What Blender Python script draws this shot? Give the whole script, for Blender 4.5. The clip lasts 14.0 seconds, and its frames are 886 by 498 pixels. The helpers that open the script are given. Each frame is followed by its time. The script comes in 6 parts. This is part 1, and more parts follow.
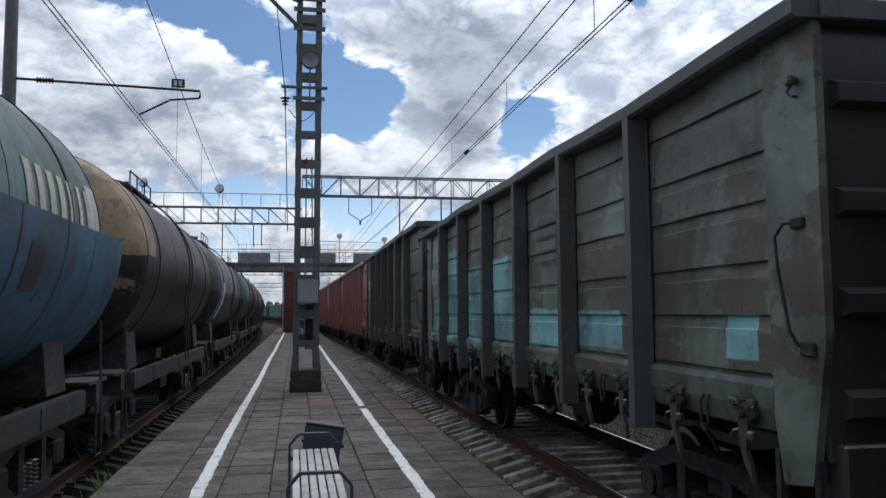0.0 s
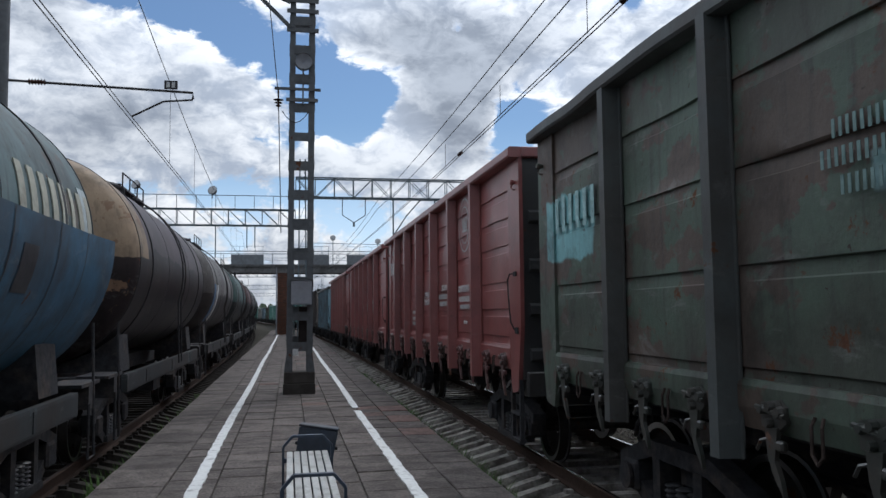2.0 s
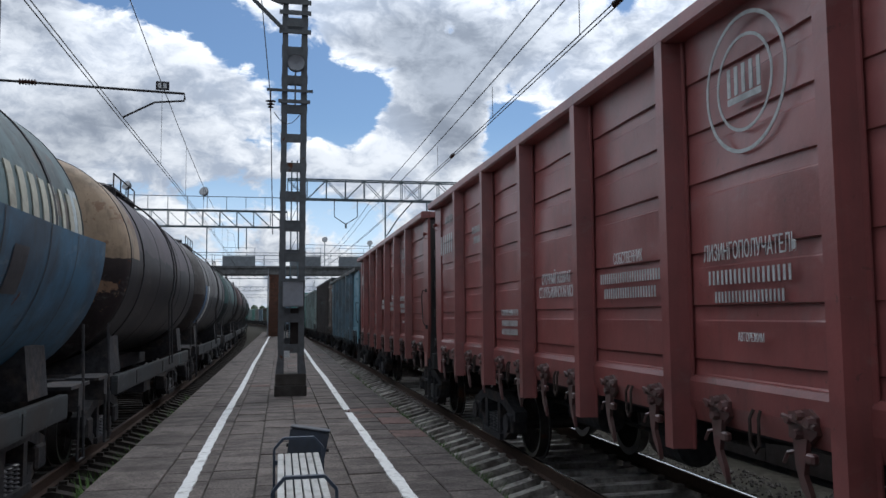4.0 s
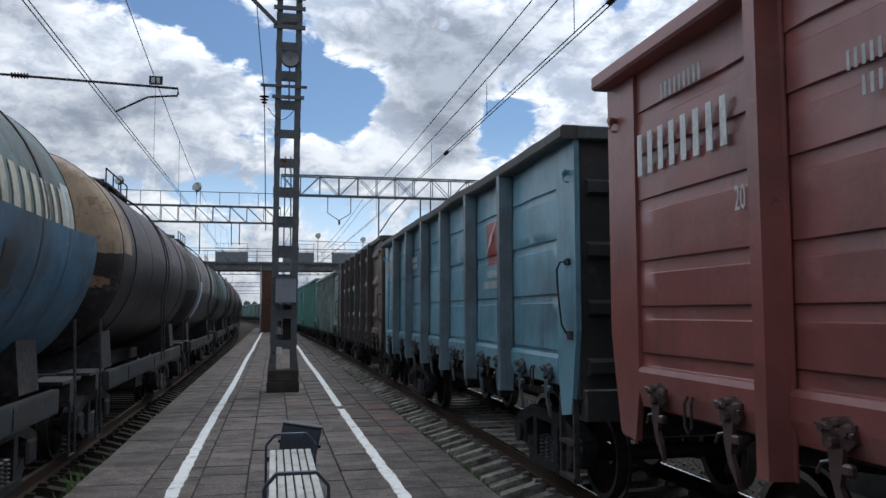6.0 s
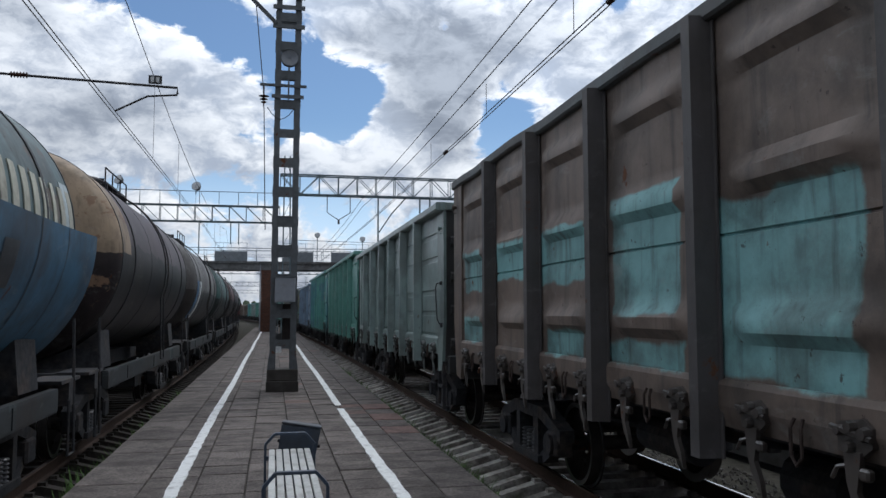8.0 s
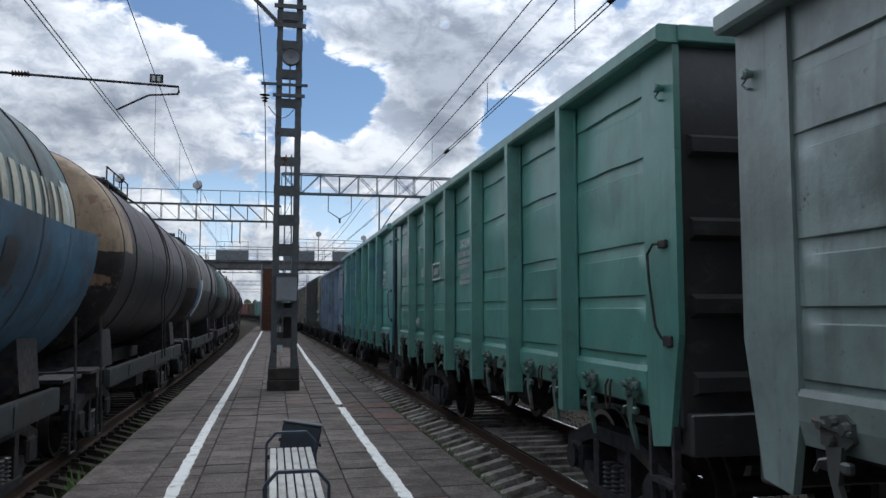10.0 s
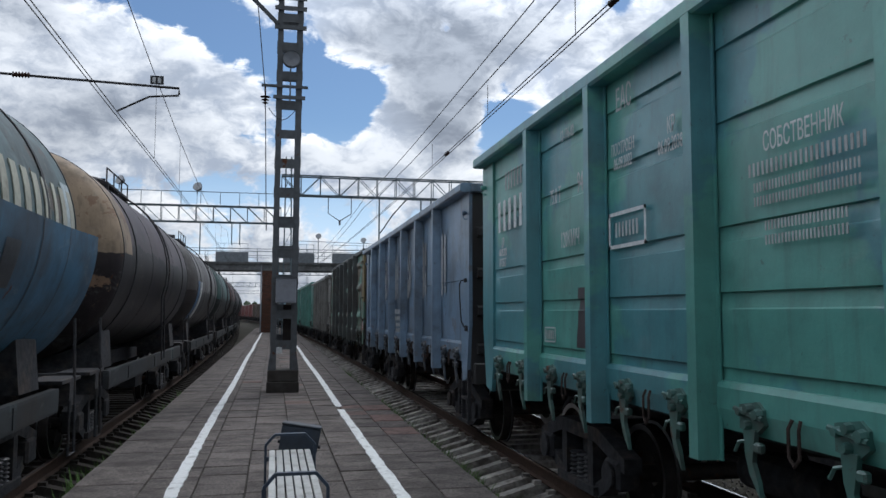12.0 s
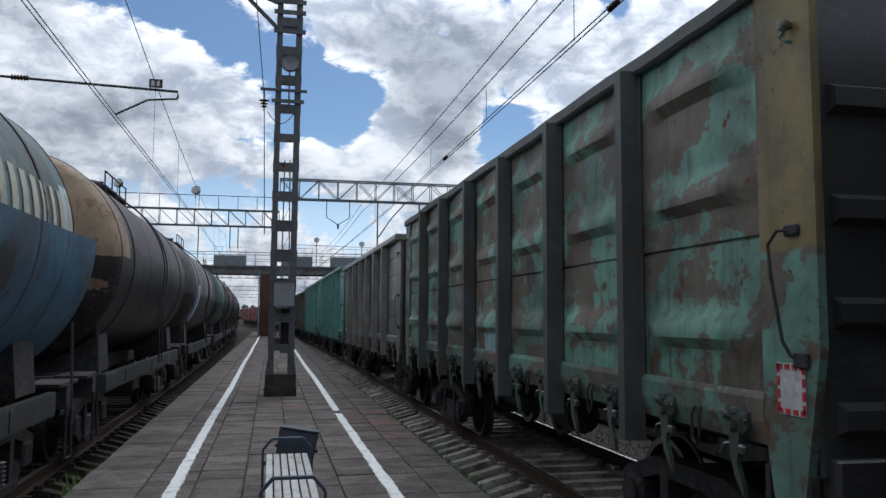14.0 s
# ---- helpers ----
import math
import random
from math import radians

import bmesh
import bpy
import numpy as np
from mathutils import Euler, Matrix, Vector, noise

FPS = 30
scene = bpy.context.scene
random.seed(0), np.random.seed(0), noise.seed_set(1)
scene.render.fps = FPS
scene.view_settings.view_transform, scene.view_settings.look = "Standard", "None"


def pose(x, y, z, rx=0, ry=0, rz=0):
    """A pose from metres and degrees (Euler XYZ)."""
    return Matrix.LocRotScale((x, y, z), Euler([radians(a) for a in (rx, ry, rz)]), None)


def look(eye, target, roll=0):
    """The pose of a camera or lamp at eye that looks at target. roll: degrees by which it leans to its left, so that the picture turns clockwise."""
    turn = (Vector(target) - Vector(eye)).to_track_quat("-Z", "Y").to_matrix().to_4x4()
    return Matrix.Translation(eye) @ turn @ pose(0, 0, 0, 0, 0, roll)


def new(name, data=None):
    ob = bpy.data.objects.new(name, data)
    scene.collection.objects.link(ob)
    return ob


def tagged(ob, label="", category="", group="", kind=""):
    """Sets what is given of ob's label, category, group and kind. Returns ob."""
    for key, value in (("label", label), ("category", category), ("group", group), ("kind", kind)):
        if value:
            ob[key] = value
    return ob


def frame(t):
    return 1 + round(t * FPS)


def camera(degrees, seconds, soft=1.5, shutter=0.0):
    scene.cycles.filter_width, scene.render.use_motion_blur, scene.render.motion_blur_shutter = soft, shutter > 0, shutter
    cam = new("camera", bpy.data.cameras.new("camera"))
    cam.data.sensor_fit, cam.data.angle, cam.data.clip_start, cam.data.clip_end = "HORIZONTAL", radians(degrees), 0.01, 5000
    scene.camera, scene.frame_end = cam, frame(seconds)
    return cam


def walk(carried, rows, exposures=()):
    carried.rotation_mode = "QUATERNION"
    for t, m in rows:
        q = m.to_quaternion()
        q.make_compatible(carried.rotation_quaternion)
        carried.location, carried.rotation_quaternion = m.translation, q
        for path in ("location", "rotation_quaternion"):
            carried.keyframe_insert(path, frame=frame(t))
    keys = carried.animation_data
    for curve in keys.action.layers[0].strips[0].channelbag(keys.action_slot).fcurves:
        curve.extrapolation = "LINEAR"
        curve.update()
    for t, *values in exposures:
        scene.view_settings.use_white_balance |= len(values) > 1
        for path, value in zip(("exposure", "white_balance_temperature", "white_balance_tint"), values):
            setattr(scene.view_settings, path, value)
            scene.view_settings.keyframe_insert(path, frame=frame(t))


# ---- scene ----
# Metres; y runs along the platform, x to the passing train, z up from the platform.
EYE = (0.0, 0.0, 1.76)
RAIL = -0.26            # height of the rail heads
RIGHT, LEFT = 4.33, -3.75   # axes of the two tracks

cam = camera(57.46, 14.0, soft=1.5)
TURNS = [  # seconds, turn to the right, tilt up, lean
    (0, 10.363, 4.442, -0.447), (0.5, 10.398, 4.471, -0.304), (1, 10.478, 4.480, -0.262),
    (1.5, 10.672, 4.487, -0.435), (2, 10.813, 4.549, -0.582), (2.5, 10.971, 4.693, -0.545),
    (3, 10.988, 4.782, -0.578), (4.2, 11.5, 4.65, -0.42), (5.5, 11.952, 4.443, -0.237), (6, 11.860, 4.471, -0.143),
    (6.5, 11.852, 4.478, -0.050), (7, 11.828, 4.393, -0.217), (7.5, 11.802, 4.424, -0.218),
    (8, 11.904, 4.443, -0.107), (9.2, 11.85, 4.39, -0.09), (10.5, 11.800, 4.360, -0.081), (11, 11.844, 4.372, 0.073),
    (11.5, 11.893, 4.428, 0.105), (12, 11.836, 4.532, 0.085), (12.5, 11.807, 4.675, 0.147),
    (13, 11.793, 4.750, 0.180), (13.5, 11.936, 4.829, 0.177), (14, 11.962, 4.830, 0.258)]


def facing(turn, tilt, lean):
    a, b = radians(turn), radians(tilt)
    way = Vector((math.sin(a) * math.cos(b), math.cos(a) * math.cos(b), math.sin(b)))
    return look(EYE, Vector(EYE) + way, lean)


walk(cam, [(t, facing(a, b, c)) for t, a, b, c in TURNS], exposures=[(0, 0.65, 6000, 9), (14, 0.65, 6000, 9)])

# ---- sky and sun ----


class Nodes:
    """Short hand for building node trees."""

    def __init__(self, tree):
        self.tree = tree
        self.tree.nodes.clear()

    def add(self, kind):
        return self.tree.nodes.new(kind)

    def link(self, a, b):
        self.tree.links.new(a, b)

    def put(self, value, socket):
        if isinstance(value, bpy.types.NodeSocket):
            self.link(value, socket)
        elif value is not None:
            socket.default_value = value

    def math(self, op, a, b=None, c=None, clamp=False):
        n = self.add("ShaderNodeMath")
        n.operation, n.use_clamp = op, clamp
        for v, s in zip((a, b, c), n.inputs):
            self.put(v, s)
        return n.outputs[0]

    def vec(self, op, a, b=None):
        n = self.add("ShaderNodeVectorMath")
        n.operation = op
        self.put(a, n.inputs[0])
        if op == "SCALE":
            self.put(b, n.inputs[3])
        else:
            self.put(b, n.inputs[1])
        return n.outputs["Value"] if op in ("DOT_PRODUCT", "LENGTH") else n.outputs[0]

    def noise(self, vector, scale, detail=4.0, rough=0.55, distortion=0.0):
        n = self.add("ShaderNodeTexNoise")
        self.put(vector, n.inputs["Vector"])
        n.inputs["Scale"].default_value, n.inputs["Detail"].default_value = scale, detail
        n.inputs["Roughness"].default_value, n.inputs["Distortion"].default_value = rough, distortion
        return n.outputs["Fac"]

    def ramp(self, value, low, high, a=0.0, b=1.0, kind="SMOOTHSTEP"):
        n = self.add("ShaderNodeMapRange")
        n.interpolation_type = kind
        self.put(value, n.inputs[0])
        for i, v in enumerate((low, high, a, b)):
            self.put(v, n.inputs[1 + i])
        return n.outputs[0]

    def mix(self, fac, a, b, blend="MIX"):
        n = self.add("ShaderNodeMix")
        n.data_type, n.blend_type = "RGBA", blend
        self.put(fac, n.inputs[0])
        for v, s in ((a, n.inputs[6]), (b, n.inputs[7])):
            self.put((*v, 1.0) if isinstance(v, tuple) and len(v) == 3 else v, s)
        return n.outputs[2]


SUN_TURN, SUN_HEIGHT = 24.0, 52.0   # degrees: to the right of the platform's line, above the horizon


def make_sky():
    world = bpy.data.worlds.new("sky")
    scene.world = world
    world.use_nodes = True
    k = Nodes(world.node_tree)
    sky = k.add("ShaderNodeTexSky")
    sky.sky_type, sky.sun_disc = "NISHITA", False
    sky.sun_elevation, sky.sun_rotation = radians(SUN_HEIGHT), radians(SUN_TURN)
    sky.air_density, sky.dust_density, sky.ozone_density = 1.0, 0.6, 2.0
    way = k.add("ShaderNodeTexCoord").outputs["Generated"]
    part = k.add("ShaderNodeSeparateXYZ")
    k.link(way, part.inputs[0])
    up = k.math("MAXIMUM", part.outputs[2], 0.0)
    turn = k.math("DEGREES", k.math("ARCTAN2", part.outputs[0], part.outputs[1]))
    height = k.math("DEGREES", k.math("ARCSINE", part.outputs[2]))
    # Clouds lie flatter towards the horizon.
    flat = k.vec("ADD", k.vec("MULTIPLY", way, (1.0, 1.0, 1.7)), CLOUD_SHIFT)
    drift = k.add("ShaderNodeTexNoise")
    k.link(flat, drift.inputs["Vector"])
    drift.inputs["Scale"].default_value, drift.inputs["Detail"].default_value = 14.0, 4.0
    place = k.vec("ADD", flat, k.vec("SCALE", k.vec("SUBTRACT", drift.outputs["Color"], (0.5, 0.5, 0.5)), 0.055))

    def billow(at, scale):
        n = k.add("ShaderNodeTexVoronoi")
        n.feature, n.normalize = "SMOOTH_F1", True
        k.link(at, n.inputs["Vector"])
        for key, value in (("Scale", scale), ("Detail", 3.0), ("Roughness", 0.55), ("Lacunarity", 2.3), ("Smoothness", 0.35)):
            n.inputs[key].default_value = value
        return k.math("SUBTRACT", 1.0, n.outputs["Distance"])

    def density(at):
        soft = k.math("ADD", k.math("MULTIPLY", k.math("SUBTRACT", k.noise(at, 8.0, 12.0, 0.62), 0.5), 1.5), 0.5)
        return k.math("ADD", k.math("MULTIPLY", soft, 0.66), k.math("MULTIPLY", billow(at, 24.0), 0.36))

    def gather(spots):
        """Where cloud banks and clear gaps lie: turn, height, half widths across and up in degrees, weight."""
        total = None
        for a, b, wide, tall, weight in spots:
            u = k.math("DIVIDE", k.math("SUBTRACT", turn, a), wide)
            v = k.math("DIVIDE", k.math("SUBTRACT", height, b), tall)
            far = k.math("ADD", k.math("MULTIPLY", u, u), k.math("MULTIPLY", v, v))
            spot = k.math("MULTIPLY", k.math("EXPONENT", k.math("MULTIPLY", far, -1.0)), weight)
            total = spot if total is None else k.math("ADD", total, spot)
        return total

    dens = density(place)
    dens2 = density(k.vec("ADD", place, (0.013, 0.0, 0.036)))
    mass = k.math("ADD", k.math("ADD", dens, 0.035), k.math("ADD", gather(CLOUDS), gather(GAPS)))
    cover = k.ramp(mass, 0.495, 0.60)
    thick = k.ramp(mass, 0.53, 0.86)
    lit = k.ramp(k.math("SUBTRACT", dens, dens2), -0.15, 0.15)
    # Backlit clouds: bright thin rims and tops, greyer where they are thick.
    tone = k.mix(lit, (0.50, 0.55, 0.64), (1.20, 1.18, 1.15))
    tone = k.mix(k.math("MULTIPLY", thick, 0.42), tone, (0.52, 0.56, 0.63))
    shade = k.math("MULTIPLY", k.math("ADD", gather(SHADES), k.math("MULTIPLY", k.math("SUBTRACT", dens2, 0.52), 1.4)), k.ramp(mass, 0.52, 0.64), clamp=True)
    tone = k.mix(k.math("MULTIPLY", shade, 0.95), tone, k.mix(lit, (0.25, 0.275, 0.32), (0.42, 0.45, 0.50)))
    blue = k.vec("MULTIPLY", sky.outputs[0], (0.041, 0.047, 0.0515))
    front = k.ramp(part.outputs[1], -0.6, 0.5, 0.45, 1.0)
    haze = k.ramp(up, 0.0, 0.24, 0.80, 0.0)
    blue = k.mix(haze, blue, k.vec("SCALE", (0.53, 0.63, 0.75), front))
    sun_side = k.math("MAXIMUM", k.vec("DOT_PRODUCT", way, Vector((
        math.sin(radians(SUN_TURN)) * math.cos(radians(SUN_HEIGHT)),
        math.cos(radians(SUN_TURN)) * math.cos(radians(SUN_HEIGHT)), math.sin(radians(SUN_HEIGHT))))), 0.0)
    glow = k.math("ADD", k.math("MULTIPLY", k.math("POWER", sun_side, 5.0), 0.40), k.math("ADD", 0.42, k.math("MULTIPLY", up, 0.72)))
    cloud = k.vec("SCALE", k.vec("SCALE", tone, glow), k.ramp(part.outputs[1], -0.8, 0.35, 0.5, 1.0))
    both = k.mix(cover, blue, cloud)
    ground = k.ramp(part.outputs[2], -0.05, 0.0)
    both = k.mix(ground, (0.05, 0.05, 0.045), both)
    back = k.add("ShaderNodeBackground")
    k.link(both, back.inputs[0])
    back.inputs[1].default_value = 1.0
    k.link(back.outputs[0], k.add("ShaderNodeOutputWorld").inputs[0])


CLOUD_SHIFT = (3.1, 0.4, 1.7)
GAPS = [(-6.5, 20.6, 3.8, 2.4, -0.3), (-2.3, 18.0, 3.0, 2.2, -0.3), (2.3, 15.9, 3.2, 2.8, -0.3), (5.9, 15.3, 2.4, 2.4, -0.3), (8.1, 16.5, 1.6, 1.8, -0.2), (4.1, 13.0, 2.4, 1.1, -0.18), (-12.7, 21.0, 2.8, 1.1, -0.2), (15.9, 13.0, 1.5, 2.4, -0.28), (17.9, 13.4, 1.1, 1.1, -0.15), (11.9, 19.9, 1.1, 1.0, -0.22), (-1.5, 12.0, 2.4, 1.0, -0.12), (24.7, 21.2, 1.4, 1.0, -0.22), (4.5, 6.2, 2.8, 1.8, -0.14), (-0.2, 8.4, 3.6, 1.2, -0.1), (10.1, 9.2, 2.0, 0.8, -0.05)]
CLOUDS = [(-15.0, 14.3, 6.8, 4.4, 0.16), (-10.7, 17.6, 3.6, 1.8, 0.18), (-5.1, 14.7, 3.6, 2.2, 0.17), (-6.9, 11.0, 6.8, 1.8, 0.13), (-1.3, 20.4, 2.2, 1.9, 0.2), (4.9, 19.9, 3.8, 2.2, 0.2), (10.9, 18.0, 4.4, 3.6, 0.22), (9.5, 11.8, 3.0, 2.8, 0.24), (4.5, 10.6, 3.4, 1.4, 0.17), (22.4, 17.4, 6.0, 4.8, 0.2), (-16.3, 19.7, 2.8, 2.0, 0.15), (14.9, 19.3, 2.8, 2.4, 0.12), (8.1, 13.0, 2.2, 2.2, 0.26), (9.1, 15.9, 1.4, 1.6, 0.16)]
SHADES = [(11.9, 17.6, 3.9, 3.1, 1.5), (8.1, 19.9, 2.8, 1.9, 0.52), (12.5, 13.0, 2.8, 2.6, 0.83), (-10.2, 13.4, 4.1, 1.7, 0.68), (-14.1, 11.2, 4.1, 1.7, 0.45), (-16.6, 18.9, 2.8, 1.9, 0.75), (17.7, 19.9, 3.7, 2.2, 0.6), (23.9, 19.3, 3.7, 1.9, 0.38), (6.1, 18.9, 3.2, 1.4, 0.45)]
make_sky()
sun = new("sun", bpy.data.lights.new("sun", "SUN"))
sun.data.energy, sun.data.angle, sun.data.color = 0.42, radians(14), (1.0, 0.95, 0.88)
a, b = radians(SUN_TURN), radians(SUN_HEIGHT)
sun.matrix_world = look((math.sin(a) * math.cos(b) * 90, math.cos(a) * math.cos(b) * 90, math.sin(b) * 90), (0, 0, 0))

# ---- materials ----


def surface(name, base, rough=0.8, metal=0.0, grain=(0.35, 14.0), stain=None, stains=(1.2, 0.55, 0.7), rust=0.0,
            patch=None, patches=(0.5, 0.55), bump=0.15, bump_scale=30.0, vary=0.12, streak=0.0, spec=0.4, lower=None, zones=(), scuff=0.0):
    """A painted, stony or metal surface. grain: strength and scale; stain: a dirt colour, stains: scale, threshold,
    strength;
    rust: share of rust; patch: a second paint colour in ragged patches; vary: lighter or darker from piece to piece;
    streak: strength of dirt run down by rain; lower: a height and the colour below it;
    zones: repainted areas (y from, y to, z from, z to, colour, raggedness); scuff: strength of rubbed and chipped
    marks."""
    m = bpy.data.materials.new(name)
    m.use_nodes = True
    k = Nodes(m.node_tree)
    co = k.add("ShaderNodeTexCoord").outputs["Object"]
    pick = k.add("ShaderNodeObjectInfo").outputs["Random"]
    place = k.vec("ADD", co, k.vec("SCALE", (17.0, 9.0, 5.0), pick))
    plain = k.add("ShaderNodeRGB").outputs[0]
    plain.default_value = (*base, 1.0)
    colour = plain
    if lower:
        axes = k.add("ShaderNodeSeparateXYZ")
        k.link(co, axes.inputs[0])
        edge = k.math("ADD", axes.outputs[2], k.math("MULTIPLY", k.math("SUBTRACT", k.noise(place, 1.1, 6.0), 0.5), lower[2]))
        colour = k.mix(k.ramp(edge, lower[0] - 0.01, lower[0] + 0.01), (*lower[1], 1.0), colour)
    if patch:
        p = k.noise(k.vec("MULTIPLY", place, (1.0, 1.0, 1.4)), patches[0], 6.0, 0.62)
        colour = k.mix(k.ramp(p, patches[1], patches[1] + 0.03), colour, (*patch, 1.0))
    if zones:
        axes = k.add("ShaderNodeSeparateXYZ")
        k.link(co, axes.inputs[0])
        rag = k.math("SUBTRACT", k.noise(co, 2.2, 6.0, 0.6), 0.5)
        for y0, y1, z0, z1, tint, wobble in zones:
            soft = 0.006 + wobble * 0.06
            mask = None
            for axis, lo, hi in ((1, y0, y1), (2, z0, z1)):
                at = k.math("ADD", axes.outputs[axis], k.math("MULTIPLY", rag, wobble * (1.0 if axis == 1 else -0.8)))
                inside = k.math("MULTIPLY", k.ramp(at, lo - soft, lo + soft), k.ramp(at, hi - soft, hi + soft, 1.0, 0.0))
                mask = inside if mask is None else k.math("MULTIPLY", mask, inside)
            colour = k.mix(mask, colour, (*tint, 1.0))
    if stain:
        s = k.noise(place, stains[0], 7.0, 0.65)
        colour = k.mix(k.math("MULTIPLY", k.ramp(s, stains[1] - 0.12, stains[1] + 0.12), stains[2]), colour, (*stain, 1.0))
    if streak:
        s = k.noise(k.vec("MULTIPLY", place, (5.0, 5.0, 0.35)), 1.6, 5.0, 0.6)
        colour = k.mix(k.math("MULTIPLY", k.ramp(s, 0.5, 0.72), streak), colour, (0.05, 0.045, 0.04, 1.0))
    if scuff:
        s = k.noise(k.vec("MULTIPLY", place, (1.0, 0.7, 1.6)), 2.4, 8.0, 0.7, 0.6)
        colour = k.mix(k.math("MULTIPLY", k.ramp(s, 0.56, 0.68), scuff * 0.55), colour, k.mix(0.5, colour, (0.34, 0.34, 0.33)))
        s = k.noise(k.vec("MULTIPLY", place, (1.0, 1.0, 0.8)), 1.1, 9.0, 0.68, 0.4)
        colour = k.mix(k.math("MULTIPLY", k.ramp(s, 0.50, 0.64), scuff * 0.8), colour, k.vec("SCALE", colour, 0.45))
        s = k.noise(place, 11.0, 5.0, 0.7)
        colour = k.mix(k.math("MULTIPLY", k.ramp(s, 0.64, 0.69), scuff), colour, (0.045, 0.032, 0.026, 1.0))
    r = rough
    if rust:
        s = k.noise(place, 3.3, 9.0, 0.72)
        edge = 0.70 - 0.25 * rust
        mask = k.ramp(s, edge, edge + 0.06)
        worn = k.mix(k.noise(place, 25.0, 4.0), (0.07, 0.03, 0.018), (0.18, 0.075, 0.035))
        colour = k.mix(mask, colour, worn)
        r = k.ramp(mask, 0.0, 1.0, rough, 0.92)
    g = k.noise(place, grain[1], 5.0, 0.6)
    shade = k.math("MULTIPLY", k.ramp(g, 0.25, 0.75, 1.0 - grain[0], 1.0 + grain[0], "LINEAR"),
                   k.ramp(pick, 0.0, 1.0, 1.0 - vary, 1.0 + vary, "LINEAR"))
    colour = k.vec("SCALE", colour, shade)
    out = k.add("ShaderNodeBsdfPrincipled")
    k.link(colour, out.inputs["Base Color"])
    k.put(r, out.inputs["Roughness"])
    out.inputs["Metallic"].default_value = metal
    out.inputs["Specular IOR Level"].default_value = spec
    if bump:
        h = k.add("ShaderNodeBump")
        h.inputs["Strength"].default_value, h.inputs["Distance"].default_value = bump, 0.02
        k.link(k.noise(place, bump_scale, 6.0, 0.65), h.inputs["Height"])
        k.link(h.outputs[0], out.inputs["Normal"])
    k.link(out.outputs[0], k.add("ShaderNodeOutputMaterial").inputs[0])
    return m


DIRT = (0.055, 0.047, 0.04)
SLAB = surface("paving_concrete", (0.138, 0.118, 0.108), 0.92, grain=(0.6, 34.0), stain=(0.04, 0.034, 0.03), stains=(2.2, 0.52, 0.7), bump=0.6, vary=0.2)
SLAB_RED = surface("reddish_paving", (0.17, 0.108, 0.094), 0.92, grain=(0.4, 22.0), stain=(0.05, 0.04, 0.035), stains=(3.0, 0.55, 0.7), bump=0.5, vary=0.2)
JOINT = surface("joint_soil", (0.085, 0.077, 0.066), 0.98, grain=(0.5, 30.0), bump=0.6)
KERB = surface("kerb_concrete", (0.13, 0.12, 0.105), 0.92, grain=(0.4, 15.0), stain=DIRT, bump=0.5)
LINE = surface("white_line_paint", (0.72, 0.73, 0.72), 0.75, grain=(0.12, 20.0), stain=(0.16, 0.15, 0.14), stains=(7.0, 0.62, 0.9), bump=0.3)
BALLAST = surface("ballast_stone", (0.13, 0.122, 0.115), 0.95, grain=(0.6, 18.0), stain=(0.045, 0.035, 0.028), stains=(0.9, 0.5, 0.6), bump=1.0, bump_scale=14.0, vary=0.4, spec=0.1)
SOIL = surface("dark_soil", (0.06, 0.055, 0.046), 0.98, grain=(0.6, 8.0), stain=(0.035, 0.034, 0.027), stains=(0.4, 0.5, 0.8), bump=0.8, bump_scale=9.0, spec=0.05)
SLEEPER = surface("sleeper_concrete", (0.48, 0.45, 0.41), 0.9, grain=(0.35, 16.0), stain=(0.07, 0.05, 0.04), stains=(2.5, 0.52, 0.75), bump=0.4, vary=0.25)
# Left sleepers are coloured dark for the shade beside the tank train.
SHADED_SLEEPER = surface("oily_sleeper_timber", (0.055, 0.048, 0.043), 0.9, grain=(0.4, 16.0), bump=0.5, spec=0.1)
RAIL_SIDE = surface("rusty_rail", (0.075, 0.045, 0.032), 0.85, 0.2, grain=(0.4, 30.0), bump=0.3)
RAIL_TOP = surface("polished_rail_head", (0.62, 0.62, 0.62), 0.22, 1.0, grain=(0.08, 30.0), bump=0.02)
STEEL = surface("dark_underframe_steel", (0.040, 0.040, 0.044), 0.8, 0.0, grain=(0.5, 12.0), stain=(0.085, 0.062, 0.048), stains=(3.0, 0.58, 0.6), bump=0.3, spec=0.3)
SPRING = surface("oily_spring_steel", (0.075, 0.075, 0.08), 0.4, 0.2, grain=(0.3, 12.0), bump=0.1)
WHEEL = surface("wheel_steel", (0.05, 0.043, 0.04), 0.6, 0.5, grain=(0.4, 12.0), rust=0.5, bump=0.2)
TREAD = surface("bright_wheel_rim", (0.5, 0.5, 0.5), 0.3, 1.0, grain=(0.1, 20.0), bump=0.02)
RUST = surface("rusty_fitting", (0.06, 0.045, 0.04), 0.9, 0.0, grain=(0.5, 18.0), bump=0.4, spec=0.15)
GALV = surface("painted_mast_steel", (0.12, 0.128, 0.135), 0.6, 0.25, grain=(0.25, 8.0), rust=0.35, bump=0.1)
GANTRY_BLUE = surface("pale_blue_gantry_paint", (0.11, 0.14, 0.155), 0.6, 0.1, grain=(0.25, 6.0), rust=0.3, bump=0.1)
CAST = surface("mast_base_concrete", (0.085, 0.078, 0.07), 0.92, grain=(0.4, 12.0), stain=(0.04, 0.034, 0.03), stains=(3.0, 0.5, 0.7), bump=0.6)
BOXED = surface("grey_cabinet_paint", (0.34, 0.36, 0.40), 0.5, 0.0, grain=(0.08, 10.0), stain=(0.2, 0.2, 0.2), bump=0.05)
